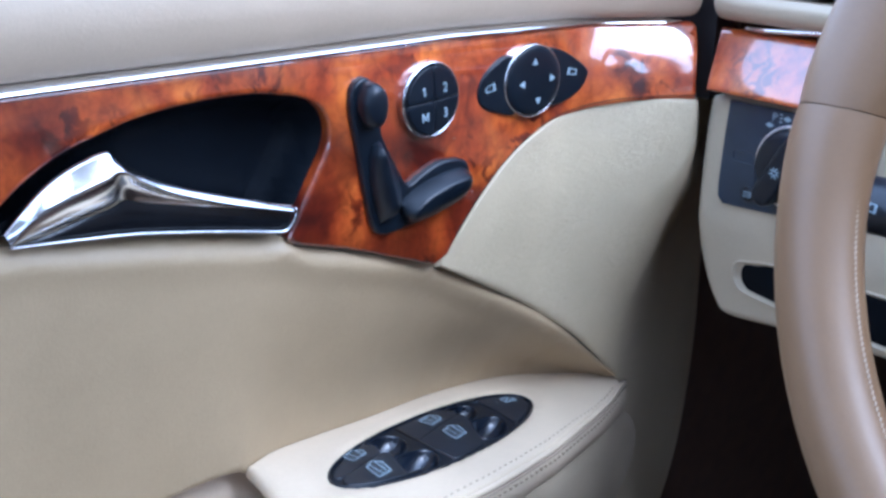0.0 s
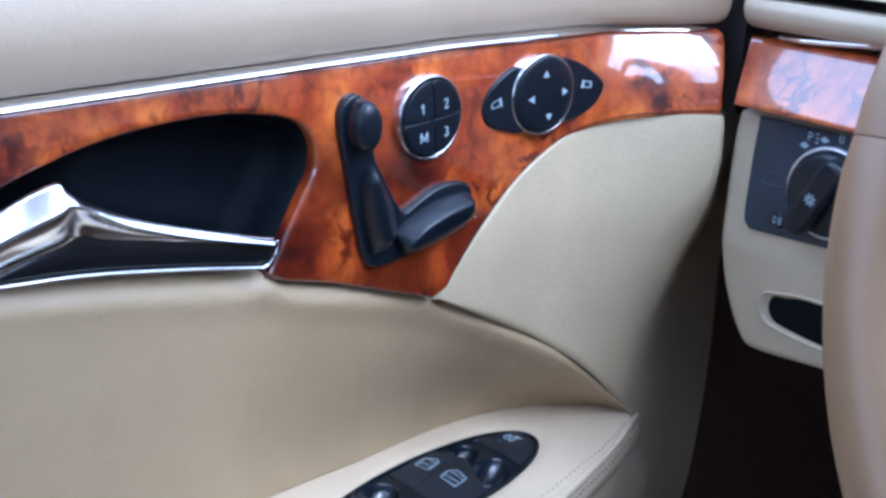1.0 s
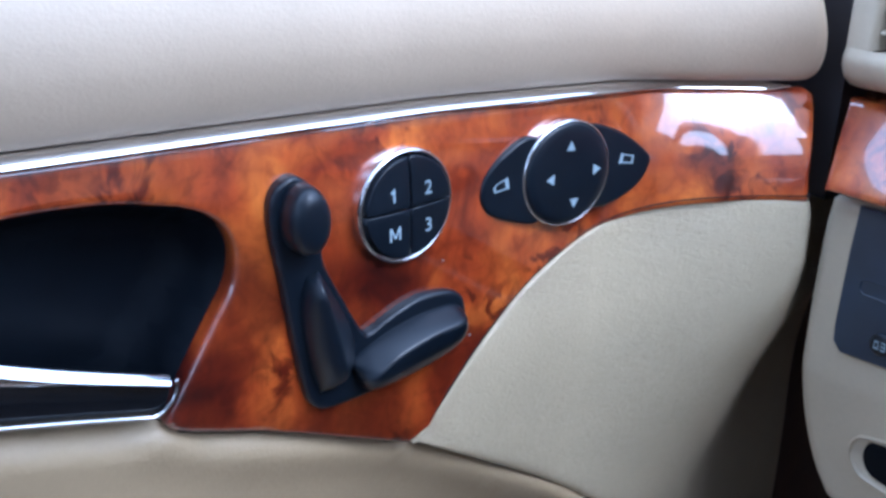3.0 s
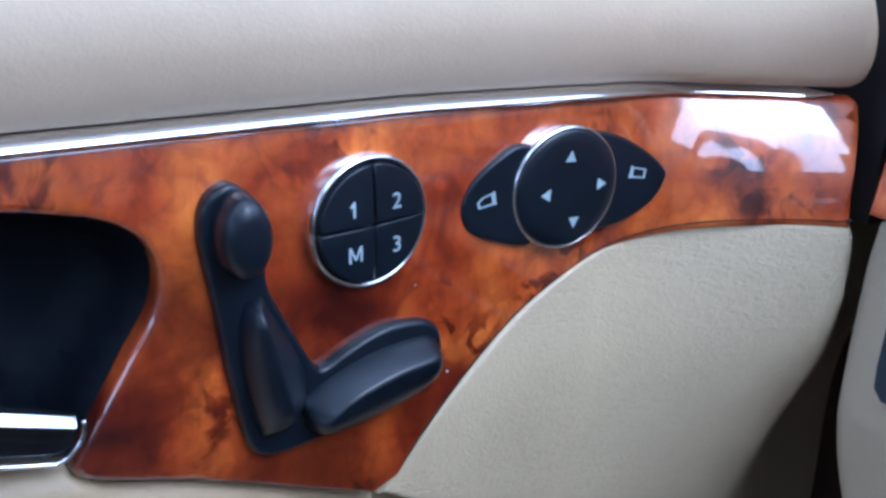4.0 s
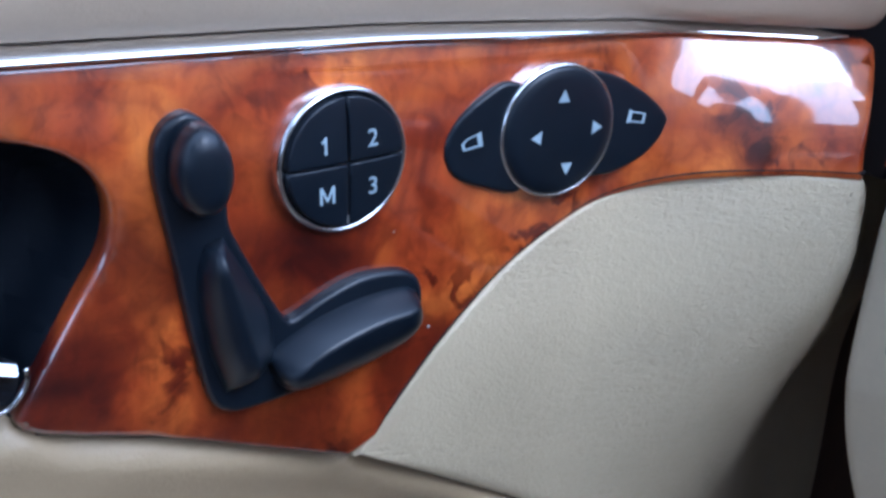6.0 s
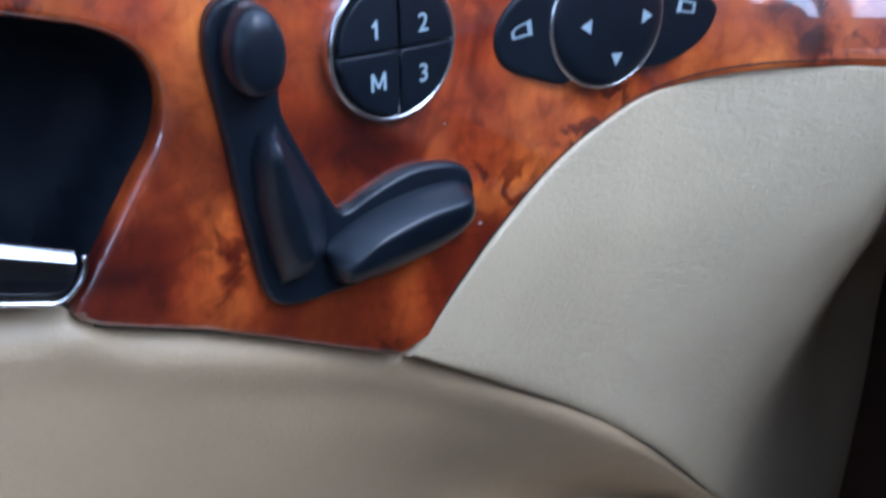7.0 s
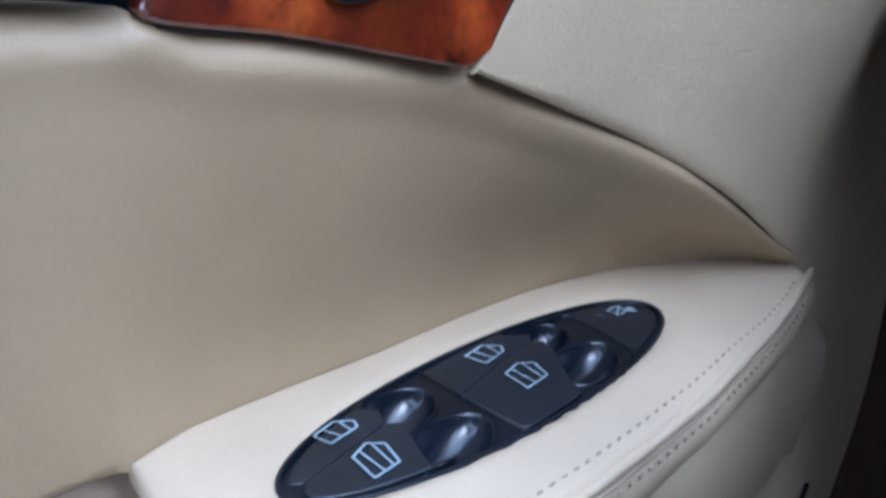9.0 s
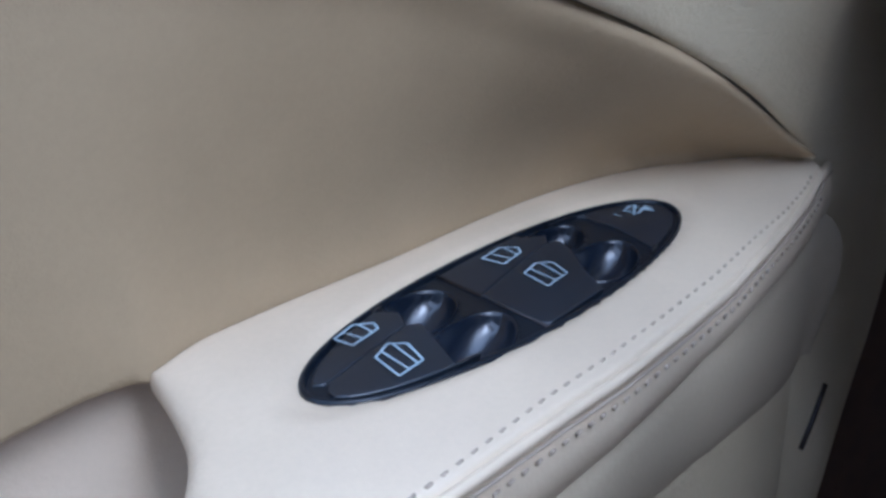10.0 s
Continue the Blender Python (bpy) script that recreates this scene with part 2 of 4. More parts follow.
def tube(path, radius, sides=12, closed=False, squash=1.0, up=Vector((0, 0, 1)), bm=None, caps=True):
    """A round bar along a path; radius: a number, or a function of the fraction along it."""
    bm = bm or bmesh.new()
    p = [Vector(q) for q in path]
    k = len(p)
    rings = []
    for i, q in enumerate(p):
        a = p[i - 1] if i or closed else p[i]
        b = p[(i + 1) % k] if i + 1 < k or closed else p[i]
        t = (b - a).normalized()
        s = t.cross(up).normalized()
        w = s.cross(t)
        r = radius(i / max(1, k - 1)) if callable(radius) else radius
        rings.append([bm.verts.new(q + s * r * math.cos(2 * math.pi * j / sides) + w * r * squash * math.sin(2 * math.pi * j / sides)) for j in range(sides)])
    for i in range(k if closed else k - 1):
        a, b = rings[i], rings[(i + 1) % k]
        for j in range(sides):
            bm.faces.new((a[j], a[(j + 1) % sides], b[(j + 1) % sides], b[j]))
    if caps and not closed:
        bm.faces.new(rings[0])
        bm.faces.new(rings[-1][::-1])
    bmesh.ops.recalc_face_normals(bm, faces=bm.faces)
    return bm


def loft(rows, bm=None):
    """A skin through rows of points of equal length."""
    bm = bm or bmesh.new()
    grid = [[bm.verts.new(q) for q in row] for row in rows]
    for a, b in zip(grid, grid[1:]):
        for i in range(len(a) - 1):
            bm.faces.new((a[i], a[i + 1], b[i + 1], b[i]))
    bmesh.ops.recalc_face_normals(bm, faces=bm.faces)
    return bm


def block(lo, hi, bevel=0.0, bm=None):
    bm = bm or bmesh.new()
    made = bmesh.ops.create_cube(bm, size=1.0)["verts"]
    for v in made:
        v.co = Vector([l + (h - l) * (c + 0.5) for l, h, c in zip(lo, hi, v.co)])
    if bevel:
        bmesh.ops.bevel(bm, geom=list({e for v in made for e in v.link_edges}), offset=bevel, segments=3, affect="EDGES", profile=0.5)
    return bm


def frame_at(origin, right, out, spin=0.0):
    """Local axes: x to the right, y up, z out of the surface."""
    o = Vector(out).normalized()
    r = (Vector(right) - o * Vector(right).dot(o)).normalized()
    u = o.cross(r)
    m = Matrix((r, u, o)).transposed().to_4x4()
    return Matrix.Translation(origin) @ m @ Matrix.Rotation(radians(spin), 4, "Z")


def lathe(rows, m, sides=64, sx=1.0, sy=1.0, bm=None):
    """A turned form: rows of radius and height out of the surface."""
    bm = bm or bmesh.new()
    rings = []
    for r, h in rows:
        rings.append([bm.verts.new(m @ Vector((r * sx * math.cos(2 * math.pi * j / sides), r * sy * math.sin(2 * math.pi * j / sides), h))) for j in range(sides)])
    for a, b in zip(rings, rings[1:]):
        for j in range(sides):
            bm.faces.new((a[j], a[(j + 1) % sides], b[(j + 1) % sides], b[j]))
    if rows[-1][0] > 1e-5:
        bm.faces.new(rings[-1])
    bmesh.ops.recalc_face_normals(bm, faces=bm.faces)
    return bm


def plaque(outline, m, thick, radius, step=0.0, dome=None):
    """A flat or domed button of any outline in the local axes of m."""
    def place(u, v, drop):
        return m @ Vector((u, v, thick - drop + (dome(u, v) if dome else 0)))
    return sheet(outline, place, roll(radius, radius, max(0.0002, thick - radius)), step)


def print_bars(polygons, m, height=0.00012, bm=None):
    """Flat printed marks, a hair proud of their button."""
    bm = bm or bmesh.new()
    for poly in polygons:
        top = [bm.verts.new(m @ Vector((u, v, height))) for u, v in poly]
        bm.faces.new(top)
    return bm


def ring_polys(outer, width):
    """The outline of a polygon as thin quads."""
    k = len(outer)
    cx, cy = sum(p[0] for p in outer) / k, sum(p[1] for p in outer) / k
    inner = [(x + (cx - x) * width, y + (cy - y) * width) for x, y in outer]
    return [(outer[i], outer[(i + 1) % k], inner[(i + 1) % k], inner[i]) for i in range(k)]


def bar(a, b, w):
    a, b = Vector(a), Vector(b)
    d = (b - a).normalized()
    n = Vector((-d.y, d.x)) * w / 2
    return [tuple(a + n), tuple(a - n), tuple(b - n), tuple(b + n)]


def lettering(text, size, m, bold=0.0):
    curve = bpy.data.curves.new("lettering", "FONT")
    curve.body, curve.size, curve.align_x, curve.align_y, curve.offset, curve.resolution_u = text, size, "CENTER", "CENTER", bold, 4
    ob = bpy.data.objects.new("lettering", curve)
    scene.collection.objects.link(ob)
    me = bpy.data.meshes.new_from_object(ob.evaluated_get(bpy.context.evaluated_depsgraph_get()))
    bm = bmesh.new()
    bm.from_mesh(me)
    bpy.data.objects.remove(ob)
    bpy.data.curves.remove(curve)
    bpy.data.meshes.remove(me)
    for v in bm.verts:
        v.co = m @ Vector((v.co.x, v.co.y, 0.00015))
    return bm


# ---- the door's surfaces ----
def strip_z(x):
    return level(x, [-0.6, -0.25, 0.118, 0.207, 0.324, 0.398, 0.4312, 0.4585, 0.5], [0.768, 0.784, 0.7921, 0.7938, 0.7963, 0.7955, 0.7950, 0.7950, 0.7945])


def bend(x):
    """How far the door's front end curves in towards the driver."""
    d = x - 0.395
    return 0.0 if d < 0 else 7.857 * d * d if d < 0.035 else 0.009625 + 0.55 * (d - 0.035)


def wood_y(x, z):
    return 0.381 - bend(x) + 2.6 * max(0.0, z - 0.765) ** 2 + (0.14 * (z - 0.79) + 6.5 * max(0.0, z - 0.757) ** 2 - 0.0030) * smooth(0.388, 0.438, x)


def pad_y(x, z):
    bulge = (bend(min(x, 0.468)) + 0.0066 * smooth(0.395, 0.45, x)) * smooth(0.545, 0.745, z) * smooth(0.486 + 0.072 * smooth(0.744, 0.69, z), 0.465 - 0.030 * smooth(0.735, 0.68, z), x)
    d = min(0.10, max(0.0, x - 0.43))
    away = 1.5 * d * d + 0.30 * max(0.0, x - 0.53)
    return 0.391 - 0.0105 * smooth(0.60, 0.72, z) - bulge + away * smooth(0.71, 0.66, z) + 0.006 * smooth(0.46, 0.57, x) * smooth(0.70, 0.63, z)


LOW_TOP = [(-0.6, 0.735), (-0.3, 0.743), (-0.05, 0.742), (0.05, 0.739), (0.1126, 0.7335), (0.1431, 0.7283), (0.1755, 0.7228), (0.2246, 0.7126), (0.2377, 0.7079), (0.2635, 0.7004), (0.2853, 0.6937), (0.3011, 0.6881), (0.3205, 0.6800)]
CREASE = [(0.3205, 0.6806), (0.353, 0.6617), (0.389, 0.6404), (0.4236, 0.6158), (0.4516, 0.5908), (0.4735, 0.5706)]


def low_top(x):
    return level(x, [p[0] for p in LOW_TOP + CREASE[1:]], [p[1] for p in LOW_TOP + CREASE[1:]])


ARM_JOIN = [(0.4800, 0.3950), (0.474, 0.3992), (0.4633, 0.4076), (0.4468, 0.4154), (0.4200, 0.4238), (0.3925, 0.4255), (0.3637, 0.4228), (0.3352, 0.4173), (0.2954, 0.4072), (0.2652, 0.4010), (0.2442, 0.3964), (0.2250, 0.3915), (0.2120, 0.3875)]


def low_y(x, z):
    """The lower panel leans in from its padded rim to the seam above the armrest."""
    top, low = low_top(x), min(0.6070, 0.5895 - 0.155 * (x - 0.325))
    rim = 0.3815 + 0.0067 * smooth(0.26, 0.34, x)
    deep = level(x, [0.0, 0.10] + [p[0] for p in reversed(ARM_JOIN)], [0.3800, 0.3830] + [p[1] + 0.0022 for p in reversed(ARM_JOIN)])
    s = min(1.0, max(0.0, (top - z) / max(0.004, top - low)))
    bead = (0.0010 + 0.0014 * smooth(0.22, 0.30, x)) * smooth(0.007, 0.018, top - z) * smooth(0.475, 0.43, x)
    return rim + bead * (1 - s) + (deep - rim) * (0.35 * s + 0.65 * smooth(0.0, 0.97, s))


def arm_z(x):
    return 0.5895 - 0.155 * (x - 0.325) + 0.002 * smooth(0.43, 0.487, x)


ARM_EDGE = [(-0.6, 0.20), (-0.2, 0.225), (0.05, 0.262), (0.15, 0.286), (0.2462, 0.3086), (0.2845, 0.3178), (0.3069, 0.3227), (0.3349, 0.3307), (0.3683, 0.3412), (0.423, 0.3630), (0.452, 0.3760), (0.4800, 0.3905)]


def edge_y(x):
    return level(x, [p[0] for p in ARM_EDGE] + [0.56], [p[1] for p in ARM_EDGE] + [0.405])


# ---- the door ----
door = thing("car_door", "tan leather car door panel with glossy burl wood trim, closed", "car door")


def upper_trim():
    section = [(0.012, 0.0016), (0.0062, 0.0021), (0.0032, 0.0044), (0.0010, 0.0085), (-0.0008, 0.0140), (-0.0020, 0.021), (-0.0014, 0.030), (0.002, 0.040), (0.009, 0.047), (0.024, 0.050), (0.05, 0.051), (0.1, 0.052)]
    section = spline(section, 4)
    xs = [-0.6 + 0.02 * i for i in range(50)]
    xs = [x for x in xs if x < 0.395] + [0.395 + 0.005 * i for i in range(14)] + [0.4625, 0.4645, 0.4655, 0.466]
    rows = []
    for x in xs:
        end = max(0.0, (x - 0.460) / 0.006)
        tuck = 0.005 * (1 - math.sqrt(max(0.0, 1 - end * end)))
        front = max(0.0, (x - 0.43) / 0.036)
        rows.append([(x + front * (0.0085 * smooth(0.032, 0.004, dz) - 0.0035 * smooth(0.02, 0.05, dz)), 0.380 - bend(x) + dy + tuck, strip_z(x) + dz + tuck * 0.4) for dy, dz in section])
    rows.append([(q[0], q[1] + 0.03, q[2]) for q in rows[-1]])
    part("upper_trim", loft(rows), TAN_TOP, door, "pale soft-touch upper door trim")


def chrome_strip():
    xs = [-0.6 + 0.03 * i for i in range(24)] + [0.12 + 0.01 * i for i in range(33)] + [0.447, 0.453, 0.458, 0.4615, 0.4640, 0.4656]
    section = [(0.004, -0.0018), (-0.0014, -0.0018), (-0.0023, -0.0016), (-0.0026, -0.0011), (-0.0022, -0.0006), (-0.0010, 0.0004), (0.0002, 0.0013), (0.0008, 0.0015), (0.004, 0.0016)]
    rows = []
    for x in xs:
        k = 1.0 - 0.8 * smooth(0.456, 0.4656, x)
        rows.append([(x, wood_y(x, strip_z(x)) + dy * k, strip_z(x) + dz * k) for dy, dz in section])
    part("chrome_strip", loft(rows), CHROME, door, "thin polished chrome strip")


RECESS_R = [(0.2395, 0.7766), (0.247, 0.7735), (0.2525, 0.7685), (0.2552, 0.761), (0.2535, 0.7515), (0.2478, 0.7415), (0.2410, 0.7295), (0.2350, 0.7190), (0.2330, 0.7145)]
RECESS_TOP = [(0.0925, 0.7325), (0.0985, 0.7382), (0.1055, 0.7440), (0.1135, 0.7506), (0.1223, 0.7577), (0.1355, 0.7658), (0.1488, 0.7708), (0.1694, 0.7765), (0.1934, 0.7795), (0.2188, 0.7798), (0.2395, 0.7766)]
ARC = [(0.3188, 0.6818), (0.331, 0.6985), (0.3455, 0.7157), (0.364, 0.7328), (0.3855, 0.7450), (0.4065, 0.7523), (0.426, 0.7566), (0.4447, 0.7582), (0.4648, 0.7582)]


def wood_panel():
    outline = [(x, strip_z(x) - 0.0005) for x in [0.4712 - 0.012 * i for i in range(40)]]
    outline += [(-0.3, strip_z(-0.3)), (-0.6, 0.767), (-0.6, 0.736), (-0.3, 0.742), (0.02, 0.738)]
    outline += [(q.x, q.y) for q in spline(RECESS_TOP, 6)][:-1] + [(q.x, q.y) for q in spline(RECESS_R, 6)]
    outline += [(q.x, q.y) for q in spline([(0.2345, 0.7120), (0.2407, 0.7095), (0.2624, 0.7033), (0.2763, 0.6985), (0.2913, 0.6927), (0.3075, 0.6867), (0.3165, 0.6834)], 4)]
    outline += [(q.x, q.y - 0.003) for q in spline(ARC, 6)][3:]
    outline += [(0.4652, 0.7645), (0.4664, 0.7705), (0.4685, 0.7785), (0.4711, 0.7865), (0.4727, 0.7915), (0.4726, 0.7930)]

    def wide(u, v):
        return 1.0 - 0.35 * smooth(0.225, 0.24, u) * smooth(0.262, 0.256, u) * smooth(0.79, 0.775, v) - 0.5 * smooth(0.262, 0.27, u) * smooth(0.335, 0.325, u) * smooth(0.712, 0.705, v)
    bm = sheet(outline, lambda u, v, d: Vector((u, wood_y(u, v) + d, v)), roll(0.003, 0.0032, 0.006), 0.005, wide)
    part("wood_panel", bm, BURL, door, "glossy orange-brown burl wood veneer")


def handle_recess():
    outline = [(q.x, q.y) for q in spline(RECESS_TOP, 6)][:-1] + [(q.x, q.y) for q in spline(RECESS_R, 6)]
    outline += [(0.225, 0.708), (0.2, 0.7125), (0.16, 0.719), (0.12, 0.7245), (0.095, 0.7280)]
    k = [(-0.003, 0.004), (0.001, 0.007), (0.004, 0.014), (0.008, 0.02), (0.014, 0.023), (0.022, 0.024)]

    def place(u, v, d):
        return Vector((u, wood_y(u, v) + d, v))
    part("handle_recess", sheet(outline, place, [(a, b) for a, b in k[:5]], 0.006), CUP, door, "black moulded recess behind the handle")


def door_handle():
    """A chrome lever: a broad shell whose upper face faces the sky, tapering to a lip over the black grip."""
    top = spline([(0.1132, 0.7412), (0.1250, 0.7534), (0.1382, 0.7618), (0.1527, 0.7664), (0.1564, 0.7640), (0.1648, 0.7574), (0.1784, 0.7497), (0.2030, 0.7403), (0.2340, 0.7306)], 6)
    ridge = spline([(0.1145, 0.7379), (0.1235, 0.7474), (0.1362, 0.7531), (0.1501, 0.7574), (0.1569, 0.7588), (0.1654, 0.7540), (0.1784, 0.7466), (0.2024, 0.7374), (0.2333, 0.7283)], 6)
    fold = spline([(0.1153, 0.7361), (0.1279, 0.7379), (0.1411, 0.7410), (0.1535, 0.7436), (0.1598, 0.7457), (0.1690, 0.7431), (0.1827, 0.7398), (0.2054, 0.7342), (0.2345, 0.7269)], 6)
    foot = spline([(0.1139, 0.7362), (0.1272, 0.7352), (0.1400, 0.7341), (0.1533, 0.7330), (0.1601, 0.7322), (0.1683, 0.7311), (0.1815, 0.7288), (0.2043, 0.7245), (0.2315, 0.7188)], 6)
    n = len(top) - 1
    rows, face = [], []
    for i in range(n + 1):
        f = i / n
        crest = level(f, [0, 0.125, 0.25, 0.375, 0.5, 0.625, 1.0], [0.3785, 0.3745, 0.3728, 0.3728, 0.3745, 0.3760, 0.3765])
        t, r, w, b = top[i], ridge[i], fold[i], foot[i]
        row = [(t.x, 0.390, t.y - 0.004), (t.x, 0.3806, t.y - 0.0003)]
        for k in range(7):
            g = k / 6
            q = t.lerp(r, g)
            row.append((q.x, 0.3795 + (crest - 0.3795) * g - 0.0003 * math.sin(math.pi * g), q.y))
        hollow = 0.0022 * smooth(0.42, 0.6, f)
        for k in range(1, 9):
            g = k / 8
            q = r.lerp(w, g)
            row.append((q.x, crest + (0.3808 - crest) * g ** 1.2 + hollow * math.sin(math.pi * g) - 0.0012 * math.sin(math.pi * g) * smooth(0.5, 0.3, f), q.y))
        rows.append(row)
        face.append([(q.x, 0.3802 - 0.0008 * math.sin(math.pi * g) ** 0.8, q.y) for g in [k / 8 for k in range(9)] for q in [w.lerp(b, g)]])
    grip = part("door_handle", loft(rows), SOFT_CHROME, door, "polished chrome pull lever")
    part("grip_insert", loft(face), BLACK_GLOSS, grip, "glossy black grip face")
    rim = [(q.x, 0.3785, q.y) for q in foot[:-3]] + [(q.x, 0.3785, q.y) for q in spline([(0.2285, 0.7194), (0.2315, 0.7203), (0.2345, 0.7235), (0.2358, 0.7270), (0.2356, 0.7292)], 4)]
    part("rim", tube(rim, lambda f: 0.0004 * smooth(0.0, 0.2, f) + 0.0002, 10), SATIN, grip)


def lower_panel():
    join = [(0.4765, 0.5665)] + [(x, arm_z(x) - 0.007) for x, y in ARM_JOIN[2:-2]] + [(0.2300, 0.5955), (0.2200, 0.5962), (0.2130, 0.5970), (0.205, 0.6005), (0.176, 0.6012), (0.05, 0.594), (-0.2, 0.59), (-0.6, 0.588)]
    outline = [(q.x, q.y + 0.0026) for q in spline(LOW_TOP[2:], 5)][:-1] + [(q.x, q.y + 0.0024) for q in spline(CREASE, 6)]
    outline += [(q.x, q.y) for q in spline(join, 5)][1:]
    outline += [(-0.6, 0.73), (-0.3, 0.738)]

    def wide(u, v):
        return level(u, [0.0, 0.22, 0.32, 0.40, 0.46, 0.475], [1.0, 0.8, 0.60, 0.50, 0.34, 0.15]) * (1.0 if v > low_top(u) - 0.02 else 0.3)

    def swell(u, v):
        """Two small lumps in the padded rim, over the fixings below the wood."""
        near = smooth(low_top(u) - 0.010, low_top(u) - 0.002, v)
        return near * (0.0021 * math.exp(-((u - 0.2345) / 0.0065) ** 2) + 0.0021 * math.exp(-((u - 0.3190) / 0.0030) ** 2))
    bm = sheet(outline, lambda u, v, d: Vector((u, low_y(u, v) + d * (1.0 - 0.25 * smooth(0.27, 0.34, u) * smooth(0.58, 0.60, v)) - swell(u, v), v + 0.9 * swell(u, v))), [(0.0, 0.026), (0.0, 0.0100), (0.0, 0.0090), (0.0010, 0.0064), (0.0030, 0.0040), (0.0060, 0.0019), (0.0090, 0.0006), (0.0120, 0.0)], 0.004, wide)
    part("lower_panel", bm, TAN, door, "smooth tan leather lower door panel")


def front_pad():
    outline = [(q.x + 0.0006, q.y - 0.001) for q in spline(ARC[:-1], 6)]
    outline += [(q.x, q.y) for q in spline([(0.459, 0.7580), (0.4650, 0.7565), (0.4700, 0.7525), (0.484, 0.749), (0.53, 0.745), (0.575, 0.738), (0.592, 0.70), (0.602, 0.65), (0.611, 0.60), (0.615, 0.55), (0.612, 0.50), (0.602, 0.455), (0.585, 0.425), (0.562, 0.402), (0.538, 0.380), (0.505, 0.352)], 5)]
    outline += [(0.462, 0.352), (0.464, 0.45), (0.478, 0.54), (0.4785, 0.562)]
    outline += [(q.x + 0.0003, q.y + 0.0008) for q in reversed(spline(CREASE, 6))]

    def wide(u, v):
        return 0.5 + 2.5 * smooth(0.450, 0.463, u) * smooth(0.72, 0.745, v) + 2.1 * smooth(0.325, 0.36, u) * smooth(0.012, 0.004, abs(v - low_top(u))) * smooth(0.48, 0.46, u)
    bm = sheet(outline, lambda u, v, d: Vector((u, pad_y(u, v) + d, v)), roll(0.0022, 0.0026, 0.012), 0.0032, wide)
    part("front_pad", bm, TAN_PAD, door, "grained tan leather pad with fine creases")


PANEL = (0.3187, 0.3758, 0.0846, 0.0229)
PANEL_TURN = 14.8


